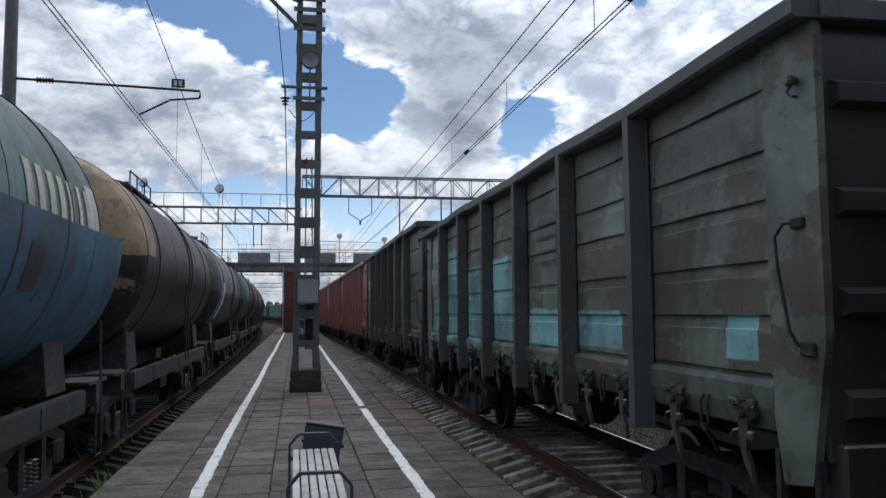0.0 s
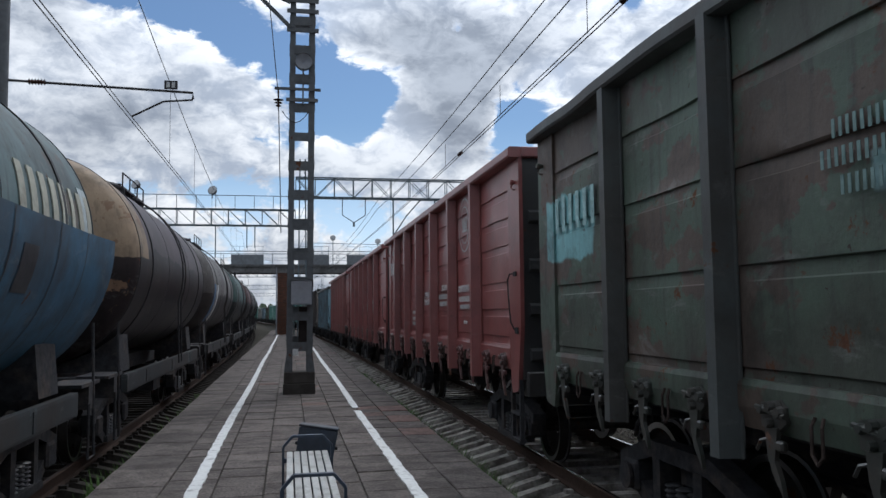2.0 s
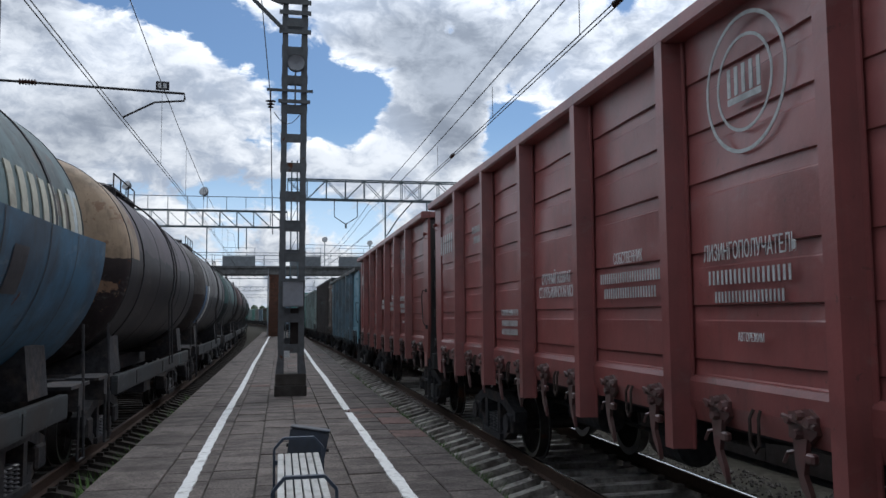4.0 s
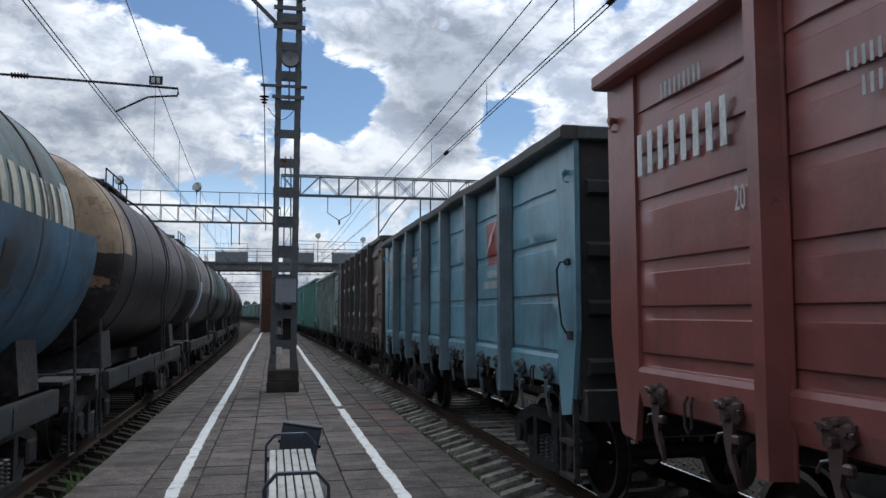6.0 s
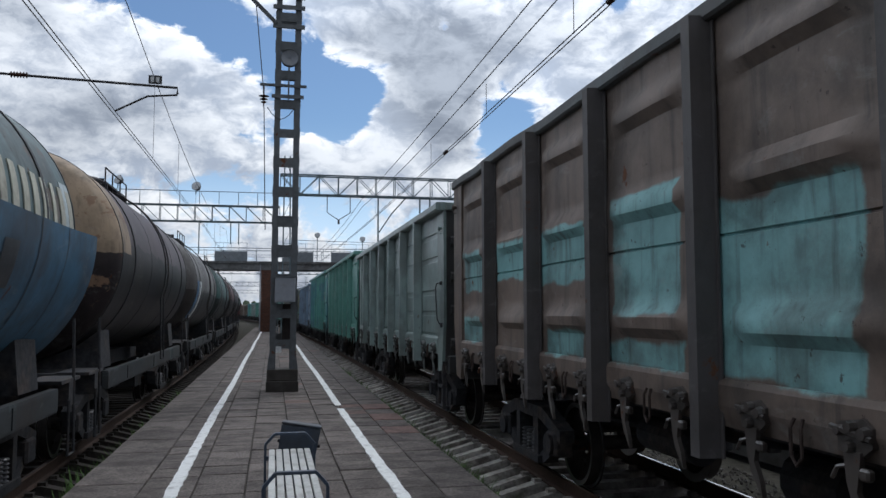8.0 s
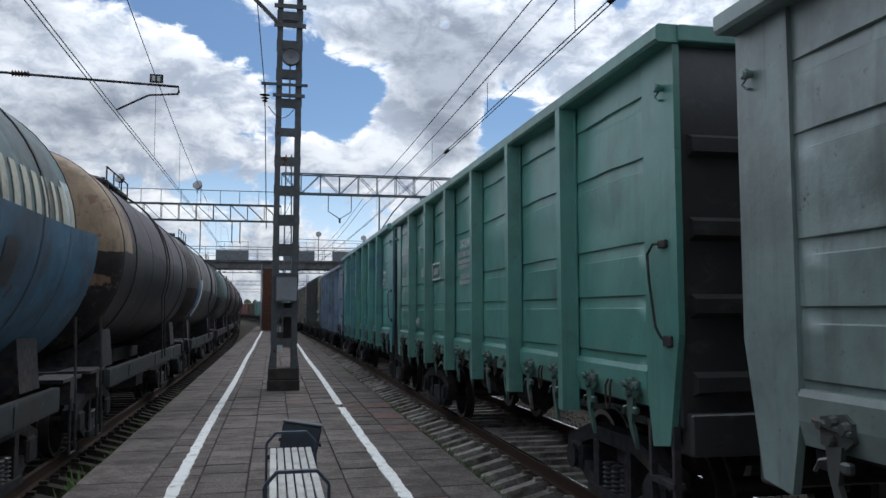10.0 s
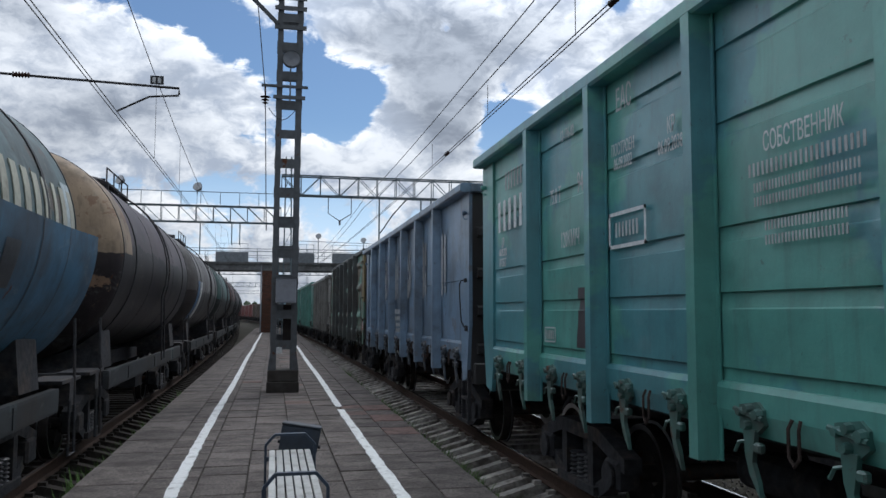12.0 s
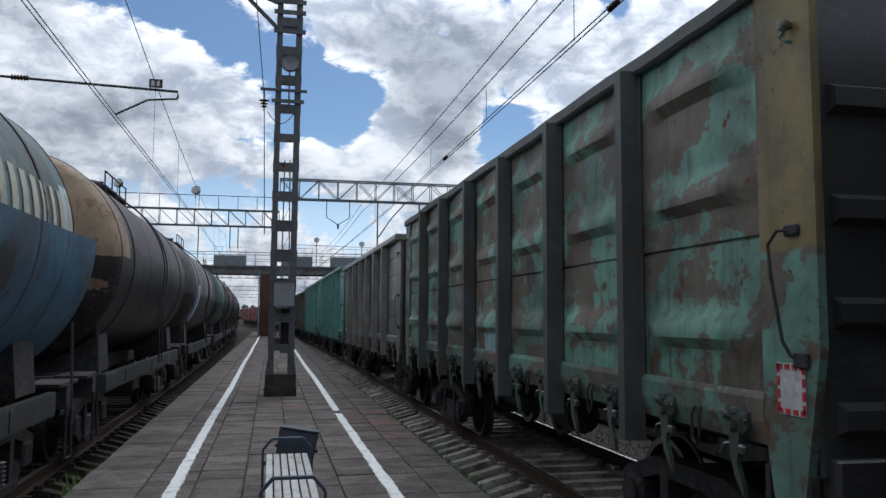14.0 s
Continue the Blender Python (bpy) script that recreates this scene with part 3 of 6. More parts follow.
def panel_mesh(style, z0, z1, material, seed, side, bay, shift):
    """One sheet panel of a side wall, with pressed ribs and dents, from sill to top rail."""
    bm = fresh()
    rng = random.Random(seed * 10 + bay)
    h = z1 - z0
    steps = {i / 20 for i in range(21)}
    ribs = RIBS
    for kinds, places in RIB_KINDS:
        if material.name.startswith(kinds):
            ribs = places
    if style == "ribbed":
        for c in ribs:
            steps = {v for v in steps if not -0.055 < v - c < 0.02} | {c - 0.043, c - 0.039, c - 0.008, c - 0.002, c, c + 0.006}
    elif style == "flat":
        steps |= {0.455, 0.458, 0.464, 0.467}
    else:
        for c in BULGES:
            steps = {v for v in steps if abs(v - c) > 0.06} | {c - 0.052, c - 0.022, c + 0.012, c + 0.052}
        steps |= {0.426, 0.428, 0.434, 0.436}
    steps = sorted(steps)
    for a, b in [panel_ends(shift)[bay]]:
        nu = 10
        grid = []
        push = [rng.uniform(-0.010, 0.02) for _ in range(8)]
        for v in steps:
            row = []
            for i in range(nu + 1):
                u = i / nu
                inside = min(1.0, min(u, 1 - u) * 7)
                out = 0.0
                if style == "bulged":
                    for c in BULGES:
                        if c - 0.023 < v < c + 0.013:
                            out += 0.065 * min(1.0, max(0.0, min(u, 1 - u) * 10 - 0.9))
                    if 0.427 < v < 0.435:
                        out -= 0.02
                elif style == "flat":
                    out = -0.02 if 0.457 < v < 0.465 else 0.0
                else:
                    for c in ribs:
                        d = v - c
                        if -0.0085 < d < -0.001:
                            out -= 0.020 * inside
                        elif -0.040 < d <= -0.0085:
                            out -= 0.011 * inside
                        elif -0.001 <= d < 0.007:
                            out += 0.006 * inside
                calm = 0.6 if style == "flat" else 2.1 if z1 < 3.95 or "olive" in material.name else 0.9
                dent = calm * noise.noise(Vector((a + u * 1.8, v * 2.2, seed * 3.7))) * 0.022 + noise.noise(Vector((a * 2 + u * 4, v * 6, seed))) * 0.008
                dent += push[min(7, int(v * 5))] * math.sin(math.pi * u) * 0.5
                row.append(bm.verts.new((side * (HALF + out + dent * inside), a + (b - a) * u, z0 + h * v)))
            grid.append(row)
        for lo, hi in zip(grid, grid[1:]):
            for i in range(nu):
                bm.faces.new((lo[i], lo[i + 1], hi[i + 1], hi[i]))
    return mesh_of("panel", bm, material, True)


def inner_mesh(z0, z1, material, side):
    lo, hi = sorted((side * (HALF - 0.07), side * (HALF - 0.05)))
    return mesh_of("side_wall", box(fresh(), lo, hi, -BODY / 2 + 0.3, BODY / 2 - 0.3, z0, z1), material)


BULGES = (0.21, 0.57, 0.87)
RIBS = (0.10, 0.27, 0.43, 0.68, 0.86)
FIVE_RIBS = (0.103, 0.286, 0.448, 0.71, 0.90)
SIX_RIBS = (0.117, 0.26, 0.40, 0.59, 0.73, 0.87)
FOUR_RIBS = (0.10, 0.35, 0.595, 0.825)
OLD_RIBS = (0.10, 0.26, 0.41, 0.58, 0.72, 0.89)
RIB_KINDS = [(("oxide_red", "worn_oxide_red"), SIX_RIBS), (("sea_green", "bright_teal"), FIVE_RIBS),
             (("faded_light_blue", "dark_olive"), FOUR_RIBS), (("faded_green",), OLD_RIBS)]


def post_mesh(z0, z1, material, width=0.155, proud=0.15):
    """A pressed steel side post of hat section, with a flared foot below the sill."""
    b = fresh()
    w = width / 2
    hat = [(0.0, -w - 0.03), (-0.012, -w - 0.03), (-0.014, -w), (-proud, -w * 0.72), (-proud, w * 0.72), (-0.014, w), (-0.012, w + 0.03), (0.0, w + 0.03)]
    slab(b, hat, "Z", z0, z1)
    return mesh_of("post", b, material, False)


CACHE = {}


def cached(key, make):
    if key not in CACHE:
        CACHE[key] = make()
    return CACHE[key]


def words(text, size, parent, y, z, material=LETTER, name="lettering", x=None, align="CENTER", side=-1):
    """Lettering on the platform side of a wagon, as a thin coat of paint. It reads along -y."""
    data = bpy.data.curves.new(name, "FONT")
    data.body, data.size, data.align_x, data.align_y = text, size, align, "CENTER"
    data.extrude, data.space_line, data.resolution_u = 0.0015, 0.9, 2
    data.materials.append(material)
    tmp = new(name, data)
    me = bpy.data.meshes.new_from_object(tmp)
    bpy.data.objects.remove(tmp)
    me.transform(Matrix.Diagonal((0.56, 1, 1, 1)))
    ob = part(name, me, None, parent)
    ob.matrix_basis = Matrix.Translation((x if x is not None else -(HALF + 0.042), y, z)) @ Euler((radians(90), 0, radians(-90))).to_matrix().to_4x4()
    return ob


def bars(rows, parent, y, z, material=FAINT, name="marking", x=None):
    """Plain bars in place of writing: rows of (width, height), top row at z, spaced by their heights; a part for each row."""
    x = x if x is not None else -(HALF + 0.044)
    for width, height in rows:
        b = fresh()
        n = max(1, round(width / (height * 0.55)))
        step = width / n
        for i in range(n):
            yc = y - width / 2 + step * (i + 0.5)
            box(b, x, x + 0.004, yc - step * 0.22, yc + step * 0.22, z - height, z)
        tagged(part(name, b, material, parent), kind="stuff")
        z -= height * 1.5


def gondola(spec):
    """One open goods wagon, origin at the rail heads under its middle."""
    paint, style, seed = spec["paint"], spec["style"], spec["seed"]
    frame_paint, plain = spec["frame"], spec["plain"]
    z0, top, shift = 1.42, spec["top"], spec["shift"]
    name = paint.name
    worn = style == "bulged" or frame_paint.name == "grimy_frame_grey" or "olive" in name
    wagon = thing("gondola_wagon", spec["label"], "goods wagon", "wagons of the passing train")
    for side in (-1, 1):
        wall = part("side_wall", cached(("inner", plain.name, top, side), lambda: inner_mesh(z0, top - 0.12, plain, side)), None, wagon)
        for bay in range(7):
            part("panel", cached(("panel", name, style, seed % 3, top, side, bay, shift), lambda: panel_mesh(style, z0, top - 0.12, paint, seed % 3 + 1, side, bay, shift)), None, wall)
        for y in post_places(shift):
            me = cached(("post", spec["posts"].name, top), lambda: post_mesh(1.10, top - 0.10, spec["posts"]))
            part("post", me, None, wall, at=pose(side * (HALF + 0.012), y, 0, 0, 0, 0 if side < 0 else 180))
        # corner sheet: flat, wide at the top and cut to a slant below the sill
        def corner():
            b = fresh()
            e = BODY / 2
            slab(b, [(-e, top - 0.12), (-e + 0.50, top - 0.12), (-e + 0.50, 1.42), (-e + 0.42, 1.02), (-e + 0.16, 1.06), (-e, 1.85)], "X", -HALF - 0.03, -HALF + 0.02)
            return mesh_of("corner_sheet", b, paint)
        me = cached(("corner", name, top), corner)
        part("corner_sheet", me, None, wall, at=pose(0, 0, 0) if side < 0 else pose(0, 0, 0, 0, 0, 180))
        mirror = cached(("corner2", name, top), lambda: mirrored(me))
        part("corner_sheet", mirror, None, wall, at=pose(0, 0, 0) if side < 0 else pose(0, 0, 0, 0, 0, 180))

        def rail():
            b = fresh()
            out = 0.075 if style == "bulged" else 0.165
            bent = 0.030 if worn else 0.005
            shape = [(-HALF - out, -0.11), (-HALF - out, -0.02), (-HALF - out + 0.025, 0.0), (-HALF + 0.05, 0.0), (-HALF + 0.05, -0.13), (-HALF - out + 0.02, -0.13)]
            rings = []
            for i in range(41):
                y = -BODY / 2 - 0.02 + (BODY + 0.04) * i / 40
                dz = bent * (noise.noise(Vector((y * 0.55, top * 7.0, 1.3))) + 0.5 * noise.noise(Vector((y * 1.9, top * 5.0, 4.1))))
                dx = bent * 0.6 * noise.noise(Vector((y * 0.7, top * 3.0, 8.8)))
                rings.append([b.verts.new((x + dx, y, top + z + dz)) for x, z in shape])
            for lo, hi in zip(rings, rings[1:]):
                for i in range(6):
                    b.faces.new((lo[i], lo[(i + 1) % 6], hi[(i + 1) % 6], hi[i]))
            b.faces.new(rings[0][::-1])
            b.faces.new(rings[-1])
            return mesh_of("top_rail", b, frame_paint)
        part("top_rail", cached(("rail", frame_paint.name, top, style, worn), rail), None, wagon, at=pose(0, 0, 0, 0, 0, 0 if side < 0 else 180))

        def sill():
            b = fresh()
            slab(b, [(-HALF - 0.035, 1.43), (-HALF - 0.035, 1.56), (-HALF - 0.02, 1.60), (-HALF + 0.03, 1.60), (-HALF + 0.03, 1.30), (-HALF, 1.30)], "Y", -BODY / 2 + 0.5, BODY / 2 - 0.5)
            return mesh_of("side_sill", b, paint)
        part("side_sill", cached(("sill", name), sill), None, wagon, at=pose(0, 0, 0, 0, 0, 0 if side < 0 else 180))
    for end in (-1, 1):
        turn = pose(0, 0, 0, 0, 0, 0 if end < 0 else 180)
        e = BODY / 2
        wall = part("end_wall", cached(("end", END_SHADE.name, top), lambda: mesh_of("end_wall", box(fresh(), -HALF + 0.02, HALF - 0.02, -e + 0.06, -e + 0.10, 1.2, top - 0.1), END_SHADE)), None, wagon, at=turn)
        rib = cached(("end_rib", END_SHADE.name), lambda: mesh_of("end_rib", slab(fresh(), [(-e + 0.07, -0.09), (-e - 0.02, -0.05), (-e - 0.02, 0.05), (-e + 0.07, 0.09)], "X", -HALF + 0.1, HALF - 0.1), END_SHADE))
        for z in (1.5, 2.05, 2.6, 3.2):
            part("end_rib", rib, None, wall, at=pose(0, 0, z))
        prop = cached(("end_post", END_SHADE.name, top), lambda: mesh_of("end_post", box(fresh(), -0.07, 0.07, -e - 0.03, -e + 0.07, 1.2, top - 0.1), END_SHADE))
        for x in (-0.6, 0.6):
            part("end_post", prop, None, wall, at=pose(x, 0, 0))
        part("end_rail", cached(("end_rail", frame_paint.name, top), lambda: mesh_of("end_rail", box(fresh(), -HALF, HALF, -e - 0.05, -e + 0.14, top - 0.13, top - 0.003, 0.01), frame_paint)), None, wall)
        part("end_beam", cached("end_beam", lambda: mesh_of("end_beam", box(fresh(), -HALF + 0.05, HALF - 0.05, -e - 0.01, -e + 0.2, 1.0, 1.3, 0.015), END_SHADE)), None, wall)
        part("coupler", COUPLER, None, wagon, at=pose(0, end * (BODY / 2) * 1.0, 0, 0, 0, 0 if end < 0 else 180))

    def under():
        b = fresh()
        box(b, -0.28, 0.28, -BODY / 2 + 0.1, BODY / 2 - 0.1, 0.95, 1.3)
        for i in range(8):
            y = -6.0 + i * 12.0 / 7
            slab(b, [(-1.48, 1.28), (1.48, 1.28), (1.48, 1.18), (0.3, 1.0), (-0.3, 1.0), (-1.48, 1.18)], "Y", y - 0.05, y + 0.05)
        box(b, -1.46, 1.46, -BODY / 2 + 0.1, BODY / 2 - 0.1, 1.30, 1.36)
        lathe(b, [(0.02, -0.5), (0.16, -0.48), (0.16, 0.48), (0.02, 0.5)], (-0.7, 1.2, 0.85), "Y", 14)
        lathe(b, [(0.02, -0.3), (0.2, -0.28), (0.2, 0.28), (0.02, 0.3)], (-0.75, -1.0, 0.88), "Y", 14)
        bar(b, (-0.5, -4.0, 0.8), (-0.5, 4.0, 0.8), 0.025)
        for i in range(7):
            y = -5.1 + i * 12.0 / 7
            for s in (-1, 1):
                slab(b, [(s * 0.32, 0.98), (s * 1.44, 1.26), (s * 1.44, 1.30), (s * 0.32, 1.04)], "Y", y - 0.74, y + 0.74)
            box(b, 0.5, 0.62, y - 0.2, y + 0.3, 0.62, 0.95)
        return mesh_of("underframe", b, STEEL)
    part("underframe", cached("under", under), None, wagon)
    for a, b in zip([-BODY / 2 + 0.3] + post_places(shift), post_places(shift) + [BODY / 2 - 0.3]):
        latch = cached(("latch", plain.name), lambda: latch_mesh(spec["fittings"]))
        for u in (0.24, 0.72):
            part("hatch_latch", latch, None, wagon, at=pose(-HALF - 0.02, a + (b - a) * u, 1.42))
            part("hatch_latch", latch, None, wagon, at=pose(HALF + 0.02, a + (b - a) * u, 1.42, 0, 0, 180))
        part("rope_ring", HOOK, None, wagon, at=pose(-HALF - 0.02, a + (b - a) * 0.49, 1.42))

    def grab():
        b = fresh()
        e = -BODY / 2
        x = -HALF - 0.03
        pipe(b, [(x, e + 0.2, 2.50), (x - 0.06, e + 0.25, 2.50), (x - 0.07, e + 0.32, 2.43), (x - 0.07, e + 0.30, 2.25), (x - 0.07, e + 0.25, 2.05), (x - 0.065, e + 0.22, 1.9), (x - 0.03, e + 0.2, 1.82), (x, e + 0.17, 1.80)], 0.010)
        box(b, x - 0.025, x, e + 0.13, e + 0.25, 2.47, 2.53, 0.008)
        box(b, x - 0.025, x, e + 0.08, e + 0.20, 1.76, 1.84, 0.008)
        return mesh_of("grab_rail", b, STEEL)
    part("grab_rail", cached("grab", grab), None, wagon)

    def steps():
        b = fresh()
        e = -BODY / 2
        for y in (e + 0.14, e + 0.50):
            box(b, -HALF - 0.02, -HALF + 0.03, y - 0.022, y + 0.022, 0.42, 1.2)
        for z in (0.45, 0.78):
            box(b, -HALF - 0.03, -HALF + 0.06, e + 0.12, e + 0.52, z - 0.02, z + 0.02)
        return mesh_of("step_ladder", b, STEEL)
    part("step_ladder", cached("steps", steps), None, wagon)

    def lug():
        b = fresh()
        lathe(b, [(0.024, -0.07), (0.036, -0.055), (0.022, 0.0)], (0, 0, 0), "X", 10)
        pipe(b, [(-0.03, 0.0, -0.02), (-0.045, 0.03, -0.06), (-0.03, 0.0, -0.09), (0.0, 0.0, -0.09)], 0.010, 5)
        return mesh_of("rope_lug", b, plain)
    for y in (-BODY / 2 + 0.16, BODY / 2 - 0.16):
        part("rope_lug", cached(("lug", plain.name), lug), None, wagon, at=pose(-HALF - 0.03, y, top - 0.42))
    add_bogies(wagon, (-4.325, 4.325), spec["turning"])
    return wagon


def mirrored(me):
    out = me.copy()
    out.transform(Matrix.Diagonal((1, -1, 1, 1)))
    out.flip_normals()
    return out


def wagon_paint(name, base, **more):
    args = dict(rough=0.34, spec=1.0, grain=(0.16, 3.0), stain=(0.06, 0.05, 0.043), stains=(0.8, 0.58, 0.45), rust=0.12, streak=0.35, bump=0.12, bump_scale=18.0, vary=0.06, scuff=0.5)
    args.update(more)
    return surface(name, base, **args)


TURQUOISE, DARK_PATCH, EMBLEM_RED, PALE = (0.25, 0.52, 0.54), (0.06, 0.05, 0.058), (0.36, 0.05, 0.045), (0.30, 0.48, 0.49)


def family(name, base, zones=(), **more):
    """The plain paint of a wagon and the same paint with its repainted areas."""
    plain = wagon_paint(name, base, **more)
    return plain, wagon_paint(name + "_sides", base, zones=zones, **more) if zones else plain


OLD_GREEN = family("faded_green", (0.170, 0.208, 0.178), rough=0.55, spec=0.4, patch=(0.125, 0.112, 0.094), patches=(0.9, 0.52), scuff=1.0, rust=0.25, stains=(0.7, 0.5, 0.6), zones=[
    (0.9, 2.9, 1.5, 2.72, TURQUOISE, 0.25), (2.9, 4.78, 1.5, 3.1, TURQUOISE, 0.35), (4.78, 5.99, 1.62, 3.58, TURQUOISE, 0.12), (4.4, 4.78, 2.0, 3.9, (0.10, 0.24, 0.29), 0.1), (5.99, 6.6, 1.0, 4.0, (0.215, 0.23, 0.215), 0.03), (5.99, 6.12, 1.0, 1.7, PALE, 0.06), (4.78, 6.0, 1.2, 1.62, (0.2, 0.3, 0.29), 0.1), (-0.75, 0.95, 1.62, 2.75, TURQUOISE, 0.35),
    (-2.5, -1.0, 1.62, 2.05, TURQUOISE, 0.18), (-1.2, -0.7, 1.62, 2.0, PALE, 0.2), (-3.75, -2.6, 1.68, 2.02, TURQUOISE, 0.05), (-5.87, -5.52, 1.70, 1.98, TURQUOISE, 0.06)])
OLIVE = family("dark_olive_green", (0.092, 0.132, 0.100), rough=0.55, spec=0.4, scuff=1.0, streak=0.6, bump=0.25, patch=(0.115, 0.085, 0.068), patches=(1.3, 0.50), rust=0.35, stains=(0.7, 0.5, 0.6), zones=[(5.0, 6.3, 2.55, 3.2, TURQUOISE, 0.3), (1.0, 1.3, 2.6, 2.8, PALE, 0.2)])
RED = family("oxide_red", (0.265, 0.078, 0.072), scuff=0.45, rust=0.02, stains=(0.8, 0.64, 0.35), streak=0.2, zones=[(2.62, 3.36, 1.85, 2.42, (0.085, 0.07, 0.085), 0.004)])
RED_WORN = family("worn_oxide_red", (0.275, 0.085, 0.074), scuff=0.5, rust=0.05, stains=(0.9, 0.6, 0.4), streak=0.25, zones=[(2.62, 3.36, 1.85, 2.42, (0.085, 0.07, 0.085), 0.004)])
SKY_BLUE = family("faded_light_blue", (0.175, 0.365, 0.46), scuff=0.6, rust=0.18, stains=(0.7, 0.62, 0.4), streak=0.35, zones=[(-3.9, -3.32, 2.63, 3.18, EMBLEM_RED, 0.01)])
FADED_TURQUOISE = (0.225, 0.44, 0.44)
BROWN = family("rusty_brown", (0.185, 0.142, 0.116), rough=0.55, spec=0.4, rust=0.25, stains=(1.1, 0.52, 0.6), streak=0.6, scuff=0.8, zones=[
    (-2.3, -0.95, 1.62, 2.72, FADED_TURQUOISE, 0.25), (-0.5, 0.55, 2.0, 2.95, FADED_TURQUOISE, 0.2), (-0.55, 0.7, 1.6, 1.8, FADED_TURQUOISE, 0.3), (1.1, 2.5, 2.3, 2.85, FADED_TURQUOISE, 0.25), (2.9, 4.2, 2.4, 2.85, FADED_TURQUOISE, 0.25),
    (1.3, 2.3, 1.6, 1.85, FADED_TURQUOISE, 0.25), (4.9, 5.9, 2.3, 2.85, FADED_TURQUOISE, 0.25), (4.9, 6.0, 1.6, 1.95, FADED_TURQUOISE, 0.25), (-4.4, -3.9, 2.1, 2.6, PALE, 0.25)])
GREY_GREEN = family("grey_green", (0.2587, 0.345, 0.3277), rust=0.2, stains=(0.7, 0.52, 0.5))
GREEN = family("sea_green", (0.110, 0.305, 0.255), scuff=0.45, rust=0.04, stains=(0.9, 0.62, 0.35), streak=0.25, zones=[(2.5, 3.2, 1.7, 2.26, DARK_PATCH, 0.004)])
TEAL = family("bright_teal", (0.118, 0.375, 0.32), scuff=0.4, rust=0.03, patch=(0.092, 0.29, 0.325), patches=(0.3, 0.48), stains=(0.9, 0.62, 0.35), streak=0.25, zones=[(2.56, 3.2, 1.7, 2.26, DARK_PATCH, 0.004), (-3.7, -3.11, 2.95, 3.55, EMBLEM_RED, 0.012)])
SLATE = family("scuffed_slate_blue", (0.19, 0.29, 0.41), rust=0.3, scuff=0.9, stains=(1.1, 0.52, 0.5), patch=(0.17, 0.19, 0.225), patches=(1.1, 0.6), zones=[(-1.6, -1.25, 1.7, 2.15, (0.2, 0.25, 0.31), 0.2), (2.6, 3.2, 1.75, 2.25, DARK_PATCH, 0.02)])
MOTTLED = family("peeling_green", (0.175, 0.355, 0.275), rough=0.55, spec=0.4, patch=(0.165, 0.140, 0.105), patches=(1.5, 0.475), rust=0.4, streak=0.6, stains=(0.8, 0.5, 0.6), scuff=0.8, zones=[(-6.6, -6.05, 2.4, 4.0, (0.27, 0.21, 0.085), 0.12), (-1.0, 0.2, 1.6, 1.85, PALE, 0.12)])
GREY = family("dull_grey", (0.2444, 0.2372, 0.2156), rust=0.2, stains=(0.8, 0.52, 0.5))
# Ends painted near-black to hold the shade between wagons, plus rust spots.
END_SHADE = wagon_paint("sooty_end_paint", (0.045, 0.046, 0.047), rust=0.25)
POST_BLUE = family("dull_blue_posts", (0.125, 0.21, 0.265), rust=0.3, stains=(0.9, 0.5, 0.6))
POST_DARK = family("sooty_brown_posts", (0.085, 0.078, 0.078), rough=0.55, spec=0.4, rust=0.35, stains=(0.9, 0.5, 0.6))
POST_GREY = family("grimy_frame_grey", (0.088, 0.100, 0.100), rough=0.55, spec=0.4, rust=0.3, stains=(0.9, 0.5, 0.6))

